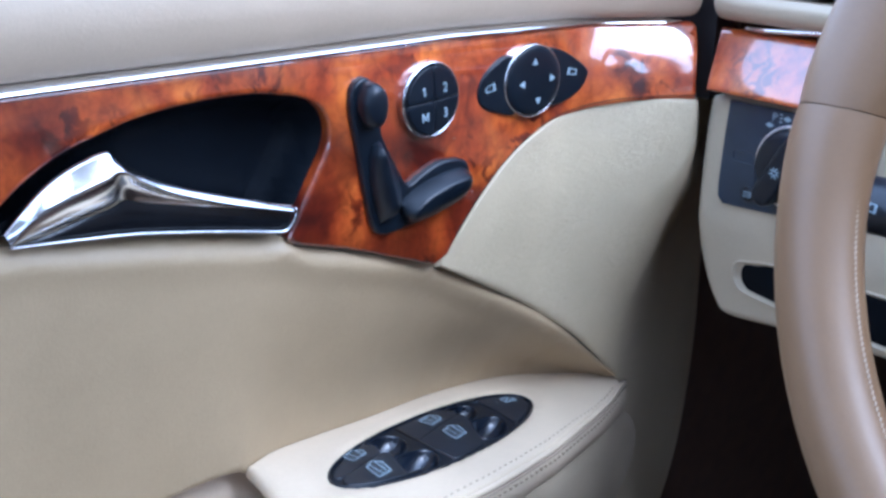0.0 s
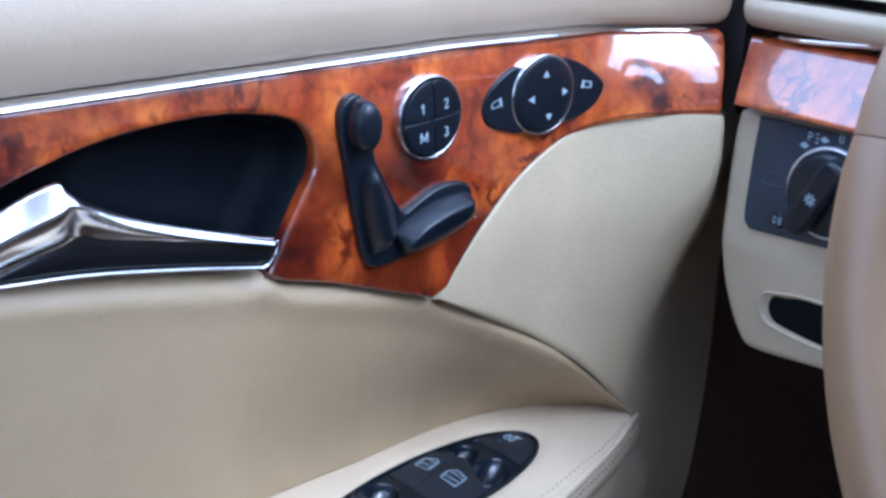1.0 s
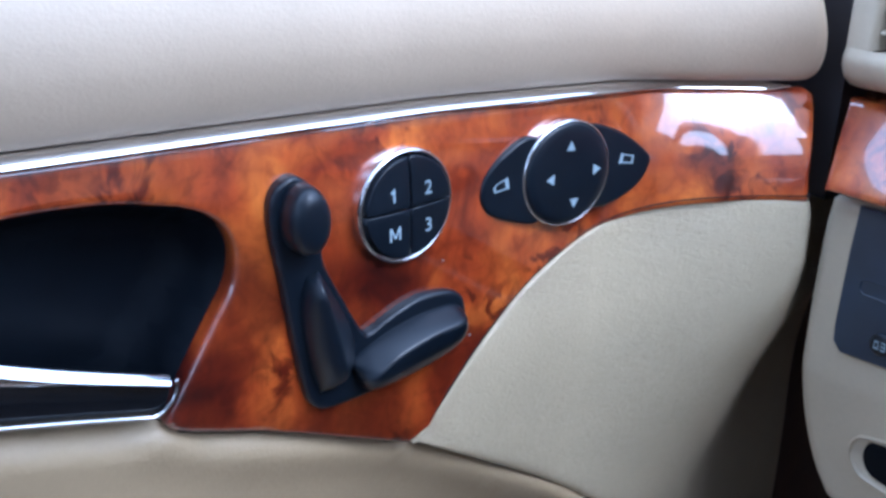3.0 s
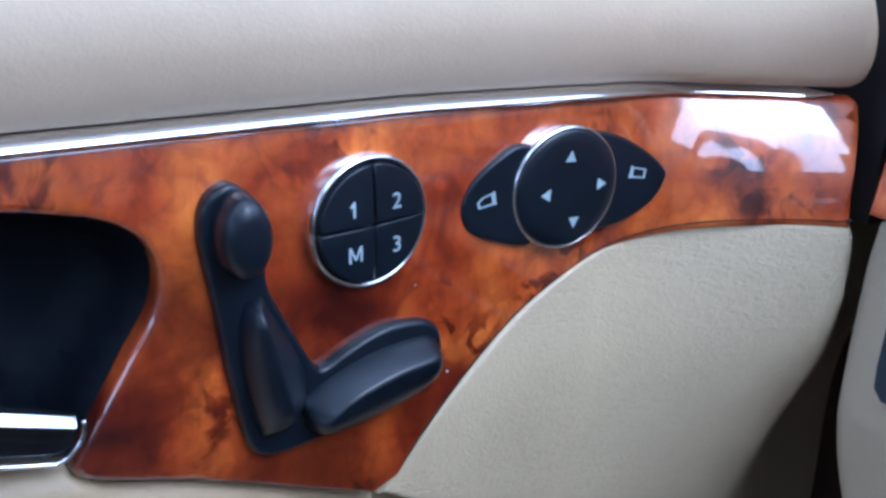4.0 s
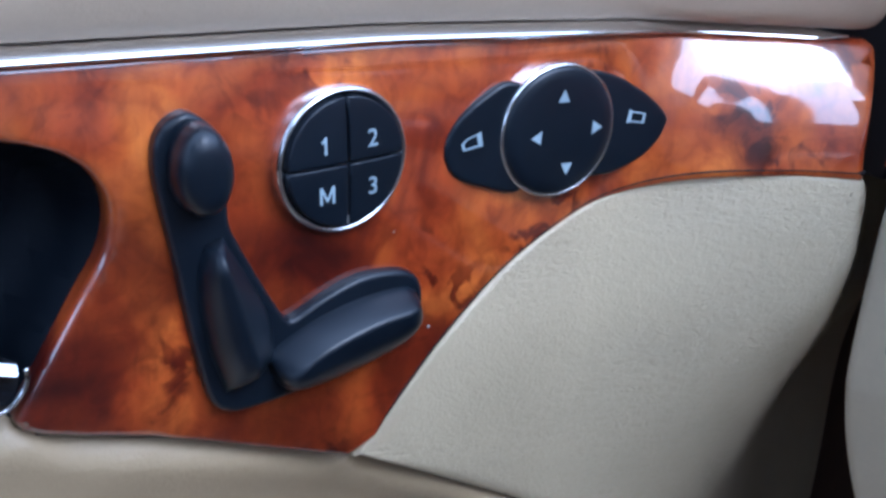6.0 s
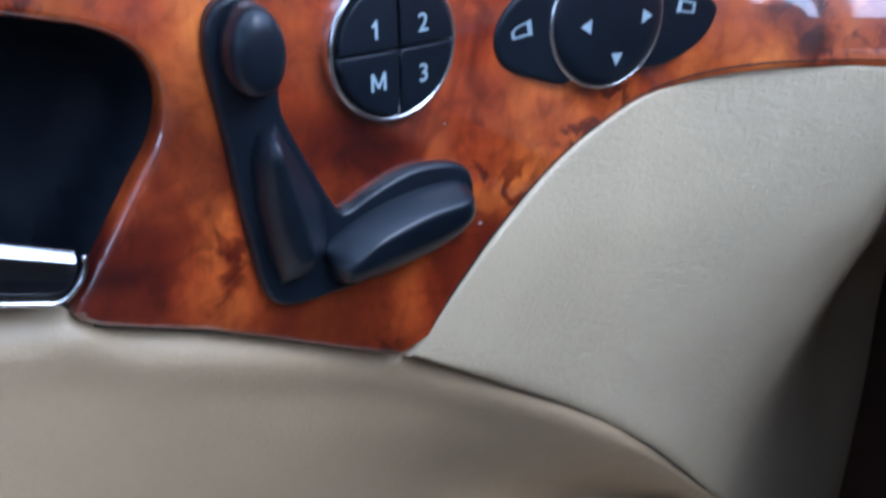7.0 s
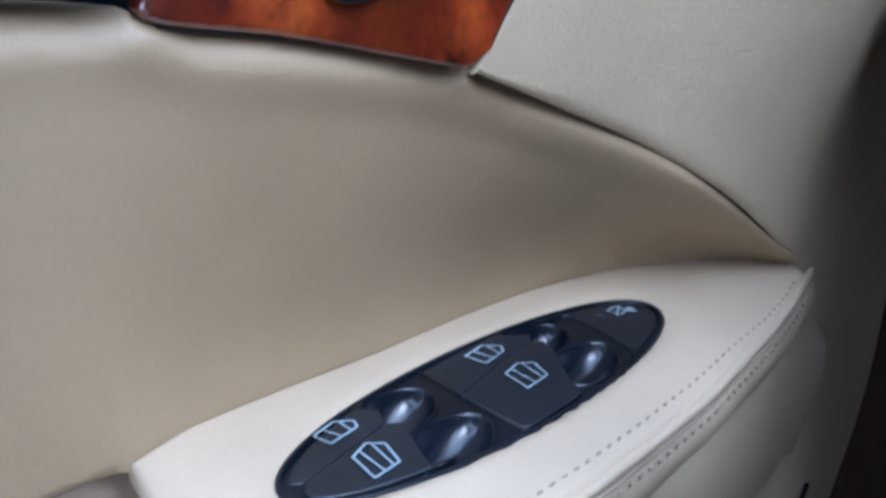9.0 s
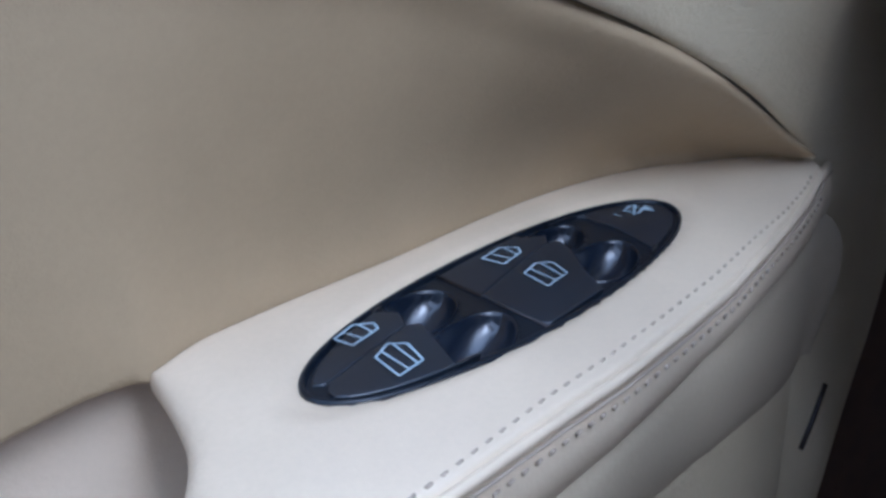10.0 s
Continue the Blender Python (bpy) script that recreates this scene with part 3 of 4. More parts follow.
def armrest():
    left = [(0.2120, 0.3901), (0.2112, 0.3780), (0.2088, 0.3623), (0.2052, 0.3516), (0.2004, 0.3427), (0.195, 0.334), (0.187, 0.318), (0.183, 0.298)]
    edge = [(x, y) for x, y in ARM_EDGE if x > 0.2]
    outline = [(q.x, q.y + 0.0026) for q in spline(ARM_JOIN, 6)][:-1] + [(q.x, q.y) for q in spline(left, 5)] + [(q.x, q.y) for q in spline(edge, 5)][:-1]

    def crown(u, v):
        c, s = math.cos(radians(PANEL_TURN)), math.sin(radians(PANEL_TURN))
        du, dv = u - PANEL[0], v - PANEL[1]
        r = math.hypot((du * c + dv * s) / PANEL[2], (dv * c - du * s) / PANEL[3])
        return arm_z(u) - 0.0030 * smooth(0.232, 0.208, u) - 0.0012 * smooth(1.16, 1.02, r) - 0.0022 * smooth(1.005, 0.965, r) - 0.020 * smooth(0.94, 0.89, r)

    def wide(u, v):
        return 0.6 + 1.2 * smooth(0.24, 0.21, u) * smooth(0.390, 0.372, v)
    bm = sheet(outline, lambda u, v, d: Vector((u, v, crown(u, v) - d)), roll(0.005, 0.005, 0.0015), 0.0022, wide)
    part("armrest", bm, CREAM, door, "cream leather armrest with stitched edge")
    # dark tube stands in for shade in the crevice along the lower panel
    part("seam", tube([(q.x, q.y + 0.0012, arm_z(q.x) - 0.0016 - 0.0030 * smooth(0.232, 0.208, q.x)) for q in spline(ARM_JOIN[:-2], 6)], 0.0007, 6), RUBBER, door)
    xs = [0.17 + 0.008 * i for i in range(40)]
    # the seam's raised bead, the padded side below it and the bolster underneath
    bead = [(x, edge_y(x) - 0.0004, arm_z(x) - 0.0026) for x in xs if x < 0.486]
    part("piping", tube(bead, 0.0016, 10), CREAM, door, "cream leather piping")
    part("seam", tube([(x, edge_y(x) - 0.0022, arm_z(x) - 0.0046) for x in xs if x < 0.484], 0.0004, 6), THREAD, door)
    rows = []
    for x in xs:
        if x > 0.489:
            break
        depth = level(x, [0.17, 0.277, 0.354, 0.424, 0.486], [0.027, 0.025, 0.019, 0.021, 0.026])
        rows.append([(x, edge_y(x) - 0.0045 * math.sin(math.pi * s) ** 0.7 + 0.004 * s, arm_z(x) - 0.0045 - depth * s) for s in [j / 10 for j in range(11)]])
    part("armrest_side", loft(rows), CREAM, door, "tan leather side of the armrest with double stitching")
    rows = []
    for x in [0.12 + 0.01 * i for i in range(39)] + [0.504]:
        top = arm_z(x) - 0.0045 - level(x, [0.12, 0.277, 0.354, 0.424, 0.486, 0.53], [0.027, 0.024, 0.018, 0.02, 0.0255, 0.05])
        low = level(x, [0.12, 0.30, 0.361, 0.426, 0.475, 0.492, 0.504], [0.55, 0.530, 0.512, 0.4826, 0.460, 0.4545, 0.478])
        low = min(low, top - 0.02)
        rows.append([(x, edge_y(x) + 0.0035 - 0.005 * max(0.0, math.sin(math.pi * s)) ** 0.5 + 0.006 * abs(s) + (0.004 if s < 0 else 0), top + 0.001 + (low - top) * s) for s in [-0.12] + [j / 10 for j in range(11)]])
    part("bolster", loft(rows), TAN_DASH, door, "grey-tan leather bolster under the armrest")
    rows = []
    for x in [0.02 * i for i in range(24)] + [0.474]:
        top = level(x, [0.0, 0.30, 0.361, 0.426, 0.475, 0.492, 0.504, 0.56], [0.56, 0.545, 0.530, 0.502, 0.480, 0.475, 0.478, 0.478])
        low = level(x, [0.0, 0.40, 0.47, 0.5276, 0.5532, 0.566, 0.62], [0.33, 0.366, 0.393, 0.4134, 0.4275, 0.442, 0.485])
        rows.append([(x, edge_y(x) + 0.006 + 0.014 * smooth(0.50, 0.56, x) + 0.003 * s + 0.012 * smooth(0.85, 1.0, s), top + (low - top) * s) for s in [j / 12 for j in range(13)]])
    part("kick_panel", loft(rows), TAN_PAD, door, "tan moulded lower door edge")
    slit = [(x, pad_y(x, z) - 0.0006, z) for x, z in ((0.5116, 0.4384), (0.4995, 0.4280), (0.4872, 0.4181))]
    part("slot", tube(slit, 0.0015, 8), RUBBER, door, "narrow black slot")
    # stitches, two rows along the seam
    for side in (0, 1):
        bm = bmesh.new()
        x = 0.21
        while x < 0.462:
            if side:
                y, z = edge_y(x) - 0.0030, arm_z(x) - 0.0072
            else:
                y, z = edge_y(x) + level(x, [0.2, 0.2411, 0.28, 0.302, 0.3625, 0.40, 0.4274, 0.4481], [0.0028, 0.0031, 0.0052, 0.0057, 0.0054, 0.0045, 0.0028, 0.0022]), arm_z(x) - 0.0001
            tube([(x, y, z), (x + 0.0021, edge_y(x + 0.0021) - edge_y(x) + y + 0.0003, z - 0.0004)], 0.0005, 5, bm=bm)
            x += 0.0050
        tagged(part("stitching", bm, THREAD, door), kind="stuff")


def grab_pocket():
    rows = []
    for x in [-0.5 + 0.025 * i for i in range(31)]:
        rows.append([(x, y, z) for y, z in [(0.406, 0.600), (0.401, 0.590), (0.394, 0.574), (0.384, 0.556), (0.362, 0.541), (0.320, 0.536), (edge_y(x) + 0.008, 0.536)]])
    part("grab_pocket", loft(rows), TAN_TOP, door, "pale lining of the pull pocket")
    rows = []
    for x in [-0.6 + 0.04 * i for i in range(20)] + [0.186]:
        rows.append([(x, edge_y(x) + dy, z) for dy, z in [(0.02, 0.551), (0.018, 0.585), (0.012, 0.592), (0.004, 0.588), (0.0, 0.575), (0.003, 0.53)]])
    part("pocket_wall", loft(rows), TAN, door)


def gap_shade():
    """Dark tubes painting the shade in the gaps between wood, pad and lower panel."""
    arc = [(q.x, wood_y(q.x, q.y) + 0.0008, q.y - 0.0004) for q in spline(ARC, 5)[2:]]
    part("seam", tube(arc, 0.0008, 8), RUBBER, door)
    low = [(q.x, 0.3846, q.y + 0.0024) for q in spline(LOW_TOP[8:], 5)[:-5]]
    part("seam", tube(low, 0.0010, 8), RUBBER, door)
    fold = [(q.x, pad_y(q.x, q.y) + 0.0030, q.y + 0.0012) for q in spline(CREASE, 5)]
    part("seam", tube(fold, 0.0007, 6), RUBBER, door)


def dust():
    for x, z, size in ((0.3392, 0.7178, 0.0005), (0.3266, 0.7466, 0.0003)):
        bm = bmesh.new()
        bmesh.ops.create_icosphere(bm, subdivisions=2, radius=size, matrix=Matrix.Translation((x, wood_y(x, z), z)) @ Matrix.Diagonal((1.0, 0.4, 0.8, 1.0)))
        part("dust_speck", bm, MARK, door, "pale speck of dust")


upper_trim()
gap_shade()
chrome_strip()
wood_panel()
dust()
handle_recess()
door_handle()
lower_panel()
front_pad()
armrest()
grab_pocket()

# ---- switches on the wood ----
def seat_adjuster():
    t = thing("seat_adjuster", "black seat-shaped power adjuster on the wood trim", "switch")
    base = [(0.2732, 0.7818), (0.2682, 0.7809), (0.2649, 0.7771), (0.2641, 0.7708), (0.2654, 0.7625), (0.2684, 0.7488), (0.2715, 0.7325), (0.2744, 0.7192), (0.2770, 0.7110), (0.2812, 0.7076), (0.2879, 0.7073), (0.3022, 0.7093), (0.3195, 0.7126), (0.3322, 0.7183), (0.3348, 0.7258), (0.3337, 0.7328), (0.3302, 0.7362), (0.3239, 0.7374), (0.3152, 0.7369), (0.3052, 0.7331), (0.2986, 0.7296), (0.2957, 0.7298), (0.2917, 0.7359), (0.2854, 0.7471), (0.2817, 0.7547), (0.2809, 0.7613), (0.2815, 0.7688), (0.2802, 0.7756)]
    part("base_plate", sheet([(q.x, q.y) for q in spline(base, 4, True)], lambda u, v, d: Vector((u, 0.3774 + d, v)), roll(0.0016, 0.0018, 0.003), 0.0), BLACK, t, "matt black base plate")

    def key(name, upper, crest, lower, high, ends=6.0):
        """A shaped key between two edges on its plate, with a crest line that stands proud by high."""
        a, c, b = spline(upper, 8), spline(crest, 8), spline(lower, 8)
        n = len(c) - 1
        rows = []
        for i in range(n + 1):
            f = i / n
            rise = high * max(0.0, 1 - abs(2 * f - 1) ** ends) ** 0.5 + 0.0002
            row = [(a[i], -0.001)]
            for g in [k / 7 for k in range(8)]:
                row.append((a[i].lerp(c[i], g), rise * (0.82 * g ** 0.85 + 0.18 * math.sin(math.pi / 2 * g))))
            for g in [k / 10 for k in range(1, 11)]:
                row.append((c[i].lerp(b[i], g), rise * max(0.0, 1 - g ** 2.3) ** 0.62))
            row.append((b[i], -0.001))
            rows.append([(q.x, 0.3775 - e, q.y) for q, e in row])
        bm = loft(rows)
        bmesh.ops.holes_fill(bm, edges=bm.edges, sides=0)
        part(name, bm, BLACK, t)
    m = frame_at((0.2732, 0.3776, 0.7704), (1, 0, 0), (0, -1, 0), 3)
    part("headrest_key", lathe([(1.0, -0.0005), (1.0, 0.0030), (0.98, 0.0052), (0.90, 0.0074), (0.74, 0.0088), (0.5, 0.0094), (0.25, 0.0096), (0.0, 0.0097)], m, 40, 0.0066, 0.0103), BLACK, t)
    key("backrest_key", [(0.2794, 0.7533), (0.2834, 0.7464), (0.2884, 0.7378), (0.2917, 0.7296), (0.2927, 0.7193)], [(0.2767, 0.7523), (0.2783, 0.7456), (0.2805, 0.7374), (0.2834, 0.7273), (0.2870, 0.7168)], [(0.2752, 0.7518), (0.2734, 0.7455), (0.2739, 0.7369), (0.2762, 0.7248), (0.2802, 0.7133)], 0.0082, 5.0)
    key("cushion_key", [(0.2902, 0.7210), (0.2964, 0.7250), (0.3049, 0.7288), (0.3162, 0.7318), (0.3272, 0.7328), (0.3320, 0.7313)], [(0.2920, 0.7156), (0.2974, 0.7201), (0.3033, 0.7237), (0.3154, 0.7277), (0.3242, 0.7291), (0.3314, 0.7296)], [(0.2947, 0.7114), (0.3012, 0.7108), (0.3072, 0.7112), (0.3182, 0.7138), (0.3274, 0.7174), (0.3334, 0.7226)], 0.0088, 9.0)


def memory_switch():
    t = thing("memory_switch", "round black memory switch with chrome ring and numerals", "switch")
    m = frame_at((0.3104, 0.3803, 0.7675), (math.cos(radians(4)), math.sin(radians(4)), 0), (math.sin(radians(4)), -math.cos(radians(4)), 0), 3.5)
    part("chrome_ring", lathe([(0.0178, -0.003), (0.0180, 0.0004), (0.0179, 0.0012), (0.0174, 0.0018), (0.0169, 0.0019), (0.0166, 0.0008)], m), SATIN, t, "chrome ring")
    part("backing", lathe([(0.0168, 0.0002), (0.0167, 0.0005), (0.0, 0.0006)], m), RUBBER, t)
    r, g = 0.0162, 0.00028
    for sx, sy, text, px, py in ((-1, 1, "1", -0.0064, 0.0050), (1, 1, "2", 0.0066, 0.0051), (-1, -1, "M", -0.0062, -0.0069), (1, -1, "3", 0.0066, -0.0069)):
        arc = [(math.cos(a) * (r - g), math.sin(a) * (r - g)) for a in [math.pi / 2 * i / 16 for i in range(17)]]
        arc = [(x, y) for x, y in arc if x > g and y > g]
        poly = [(g, g), (r - g, g)] + arc[1:-1] + [(g, r - g)]
        poly = [(x * sx, y * sy) for x, y in poly]
        dome = lambda u, v: 0.0012 - 3.2 * (u * u + v * v)
        b = part("button", plaque(poly, m, 0.0026, 0.0005, 0.003, dome), BLACK, t)
        if text == "M":
            k = m @ Matrix.Translation((px, py, 0.0026 + dome(px, py) + 0.0001))
            strokes = [bar((-0.0017, -0.0021), (-0.0017, 0.0022), 0.0007), bar((0.0017, -0.0021), (0.0017, 0.0022), 0.0007), bar((-0.0016, 0.0021), (0.0, -0.0014), 0.0006), bar((0.0016, 0.0021), (0.0, -0.0014), 0.0006)]
            part("numeral", print_bars(strokes, k, 0.0002), MARK, b, "white printed letter")
            continue
        part("numeral", lettering(text, 0.0062, m @ Matrix.Translation((px, py, 0.0026 + dome(px, py) + 0.0001)), 0.00005), MARK, b, "white printed numeral")
        if text == "1":
            k = m @ Matrix.Translation((px, py, 0.0026 + dome(px, py) + 0.0001))
            part("numeral", print_bars([bar((-0.0011, 0.0010), (0.0, 0.0021), 0.0007)], k, 0.0002), MARK, b)


def mirror_switch():
    t = thing("mirror_switch", "black mirror adjuster dial with chrome ring and side keys", "switch")
    out = (-math.sin(radians(3)), -math.cos(radians(3)), 0)
    right = (math.cos(radians(3)), -math.sin(radians(3)), 0)
    m = frame_at((0.3745, 0.3805, 0.7697), right, out, 0.0)
    left_key = [(-0.0155, 0.0138), (-0.0240, 0.0103), (-0.0318, 0.0037), (-0.0345, -0.0037), (-0.0308, -0.0103), (-0.0214, -0.0142), (-0.0110, -0.0162), (-0.006, -0.01), (-0.006, 0.008)]
    right_key = [(0.0095, 0.0157), (0.0200, 0.0134), (0.0318, 0.0072), (0.0388, 0.0008), (0.0360, -0.0058), (0.0286, -0.0110), (0.0182, -0.0140), (0.009, -0.012), (0.006, 0.0), (0.007, 0.012)]
    for key, sign, at, spin in ((left_key, -1, (-0.0270, -0.0012), 12), (right_key, 1, (0.0270, 0.0020), -10)):
        outline = [(q.x, q.y) for q in spline(key, 5, True)]
        b = part("key", plaque(outline, m, 0.0022, 0.0012, 0.004), BLACK, t)
        k = m @ Matrix.Translation((*at, 0.0022)) @ Matrix.Rotation(radians(spin), 4, "Z") @ Matrix.Diagonal((0.8, 0.8, 1, 1))
        glass = [(-0.0036 * sign, -0.0020), (0.0036 * sign, -0.0017), (0.0033 * sign, 0.0020), (-0.0039 * sign, 0.0021)]
        if sign < 0:
            glass = [(0.0036, -0.0022), (0.0033, 0.0024), (-0.0016, 0.0017), (-0.0037, 0.0004), (-0.0034, -0.0021)]
        side = 0.0036 if sign < 0 else -0.0040
        part("symbol", print_bars(ring_polys(glass, 0.30) + [bar((side, -0.0024), (side, 0.0026), 0.0009)], k, 0.0002), MARK, b, "white mirror symbol")
    part("chrome_ring", lathe([(0.0185, -0.001), (0.0187, 0.0018), (0.0186, 0.0026), (0.0182, 0.0031), (0.0177, 0.0030), (0.0174, 0.0018)], m, sx=0.985, sy=0.985), SATIN, t, "chrome ring")
    dome = [(0.0178, 0.002), (0.0176, 0.0032), (0.0168, 0.0037), (0.014, 0.0040), (0.008, 0.0043), (0.0, 0.0044)]
    dial = part("dial", lathe(dome, m, sx=0.985, sy=0.985), BLACK, t, "matt black dial")
    for x, y, turn in ((-0.0005, 0.0096, 0), (0.0112, 0.0008, -90), (0.0026, -0.0098, 180), (-0.0079, -0.0010, 90)):
        k = m @ Matrix.Translation((x, y, 0.0041)) @ Matrix.Rotation(radians(turn), 4, "Z")
        part("arrow", print_bars([[(-0.0019, -0.0013), (0.0019, -0.0013), (0.0, 0.0021)]], k, 0.0003), MARK, dial, "white printed arrow")


seat_adjuster()
memory_switch()
mirror_switch()


# ---- window switches on the armrest ----
def window_switches():
    t = thing("window_switch_panel", "oval black window switch panel set in the armrest", "switch panel")
    slope = math.atan(0.155)
    out = (math.sin(slope), 0, math.cos(slope))
    turn = radians(PANEL_TURN)
    m = frame_at((PANEL[0], PANEL[1], arm_z(PANEL[0]) - 0.0027), (math.cos(turn), math.sin(turn), -0.155 * math.cos(turn)), out)
    A, B = PANEL[2], PANEL[3]

    def oval(grow=0.0):
        return [((A + grow) * math.copysign(abs(math.cos(a)) ** 0.96, math.cos(a)), (B + grow) * math.copysign(abs(math.sin(a)) ** 0.96, math.sin(a))) for a in [2 * math.pi * i / 120 for i in range(120)]]
    rows = []
    for grow, h in ((0.0009, -0.003), (0.0008, 0.0007), (0.0005, 0.0012), (0.0, 0.0014), (-0.0006, 0.0013), (-0.0011, 0.0008), (-0.0013, -0.002)):
        ring = oval(grow)
        rows.append([m @ Vector((x, y, h + 0.0009)) for x, y in ring + ring[:1]])
    part("bezel", loft(rows), BLACK, t, "slim satin black bezel")
    # the keys lie a little askew in the oval
    skew = radians(0.9)
    m = m @ Matrix.Rotation(skew, 4, "Z")
    # finger hollows: centre, half length and width, turn
    scoops = [(-0.0362, -0.0100, 0.0172, 0.0096, 10), (-0.0335, 0.0112, 0.0140, 0.0094, 8), (0.0308, -0.0098, 0.0160, 0.0092, 10), (0.0342, 0.0100, 0.0122, 0.0078, 6)]

    def local(u, v, s):
        c, d = math.cos(radians(s[4])), math.sin(radians(s[4]))
        x, y = u - s[0], v - s[1]
        return (x * c + y * d) / s[2], (y * c - x * d) / s[3]

    def hollow(u, v):
        return -0.0125 if any(math.hypot(*local(u, v, s)) < 0.97 for s in scoops) else 0.0
    bm = sheet([(x * math.cos(skew) + y * math.sin(skew), y * math.cos(skew) - x * math.sin(skew)) for x, y in oval(-0.0009)], lambda u, v, d: m @ Vector((u, v, 0.0008 - d + hollow(u, v))), [(0, 0.004), (0.0, 0.0004), (0.0006, 0.0)], 0.0011)
    part("housing", bm, BLACK, t, "black panel with finger hollows")
    for s in scoops:
        c, d = math.cos(radians(s[4])), math.sin(radians(s[4]))
        rows = []
        for r, h in ((1.07, 0.0006), (1.055, 0.0012), (1.03, 0.0014), (1.00, 0.0010), (0.975, 0.0002), (0.94, -0.0014), (0.86, -0.0038), (0.74, -0.0058), (0.56, -0.0074), (0.34, -0.0082), (0.02, -0.0085)):
            ring = []
            for a in [2 * math.pi * i / 48 for i in range(49)]:
                p, q = r * math.cos(a), r * math.sin(a)
                # a long finger groove, deepest beside its key
                x, y = s[2] * p, s[3] * q * (1 - 0.10 * math.cos(a))
                ring.append(m @ Vector((s[0] + x * c - y * d, s[1] + x * d + y * c, h + 0.0024 * p * smooth(1.0, 0.7, r))))
            rows.append(ring)
        part("finger_hollow", loft(rows), ROCKER, t, "smooth black finger hollow")

    def inside(poly):
        """Keeps a key's outline within the oval."""
        res = []
        for q in [Vector(a).lerp(Vector(b), j / 8) for a, b in zip(poly, poly[1:] + poly[:1]) for j in range(8)]:
            r = math.hypot((q.x * math.cos(skew) - q.y * math.sin(skew)) / (A * 0.968), (q.y * math.cos(skew) + q.x * math.sin(skew)) / (B * 0.915))
            res.append((q.x / r, q.y / r) if r > 1 else (q.x, q.y))
        return res
    # each key: its outline, then the five corners of its window symbol
    keys = [
        ([(-0.0773, 0.0028), (-0.0600, 0.0049), (-0.0435, 0.0066), (-0.0403, 0.0041), (-0.0459, -0.0061), (-0.0535, -0.0200), (-0.075, -0.03), (-0.10, -0.02)], [(-0.062, 0.0013), (-0.0549, 0.0036), (-0.0513, 0.0), (-0.055, -0.0084), (-0.0649, -0.009)], 0.0013),
        ([(-0.0773, 0.0034), (-0.0600, 0.0055), (-0.0432, 0.0073), (-0.0395, 0.0130), (-0.0430, 0.0180), (-0.0500, 0.0230), (-0.075, 0.03), (-0.10, 0.02)], [(-0.0617, 0.0158), (-0.0529, 0.0174), (-0.0484, 0.0141), (-0.0499, 0.0112), (-0.0609, 0.01)], 0.0010),
        ([(-0.0148, 0.0036), (0.0102, 0.0072), (0.0275, 0.0082), (0.0300, 0.0062), (0.0266, -0.0001), (0.0172, -0.0110), (0.0088, -0.0240), (-0.0172, -0.0260)], [(0.0033, 0.0014), (0.0112, 0.0028), (0.0153, -0.0005), (0.0119, -0.0079), (0.0008, -0.0085)], 0.0013),
        ([(-0.0146, 0.0042), (0.0102, 0.0078), (0.0270, 0.0088), (0.0312, 0.0125), (0.0255, 0.0160), (0.0240, 0.0270), (-0.0120, 0.0270)], [(0.0039, 0.0172), (0.0136, 0.018), (0.0177, 0.0137), (0.0155, 0.0111), (0.0049, 0.0099)], 0.0010),
    ]
    for poly, glass, rise in keys:
        cx = sum(p[0] for p in glass) / 5
        tilt = lambda u, v, cx=cx: (u - cx) * 0.035
        b = part("key", plaque(inside(poly), m, 0.0012 + rise, 0.0005, 0.003, tilt), KEY_BLACK, t)
        g = [Vector(p) for p in glass]
        w = 0.00066
        marks = [bar(g[i], g[(i + 1) % 5], w) for i in range(5)]
        marks += [bar(g[0].lerp(g[1], 0.45), g[4].lerp(g[3], 0.42), w * 0.9), bar(g[1].lerp(g[2], 0.25), g[4].lerp(g[3], 0.78), w * 0.9)]
        k = m @ Matrix.Translation((0, 0, 0.0012 + rise + 0.00035))
        part("symbol", print_bars(marks, k, 0.0001), MARK, b, "white window symbol")
    lock = [(0.0560, 0.0180), (0.0537, -0.0002), (0.0468, -0.0200), (0.070, -0.03), (0.10, -0.01), (0.10, 0.02), (0.07, 0.03)]
    b = part("lock_key", plaque(inside(lock), m, 0.0018, 0.0006, 0.0), KEY_BLACK, t)
    k = m @ Matrix.Translation((0, 0, 0.0020))
    g = [Vector(p) for p in ((0.0680, 0.0054), (0.0738, 0.0058), (0.0736, 0.0012), (0.0690, 0.0004))]
    marks = [bar(g[i], g[(i + 1) % 4], 0.0008) for i in range(4)] + [[(0.0722, 0.0016), (0.0770, 0.0022), (0.0756, -0.0024)], bar((0.0670, 0.0008), (0.0755, 0.0052), 0.0008), bar((0.0631, 0.0064), (0.0631, 0.0034), 0.0005)]
    part("symbol", print_bars(marks, k, 0.0001), MARK, b, "white lock-out symbol")
    part("divider", tube([m @ Vector(q) for q in ((-0.0123, 0.0218, 0.0010), (-0.0143, 0.002, 0.0010), (-0.0171, -0.0222, 0.0010))], 0.0006, 6), RUBBER, t)


window_switches()


# ---- dashboard ----
dash = thing("dashboard", "tan dashboard with burl wood band and air vent", "dashboard")


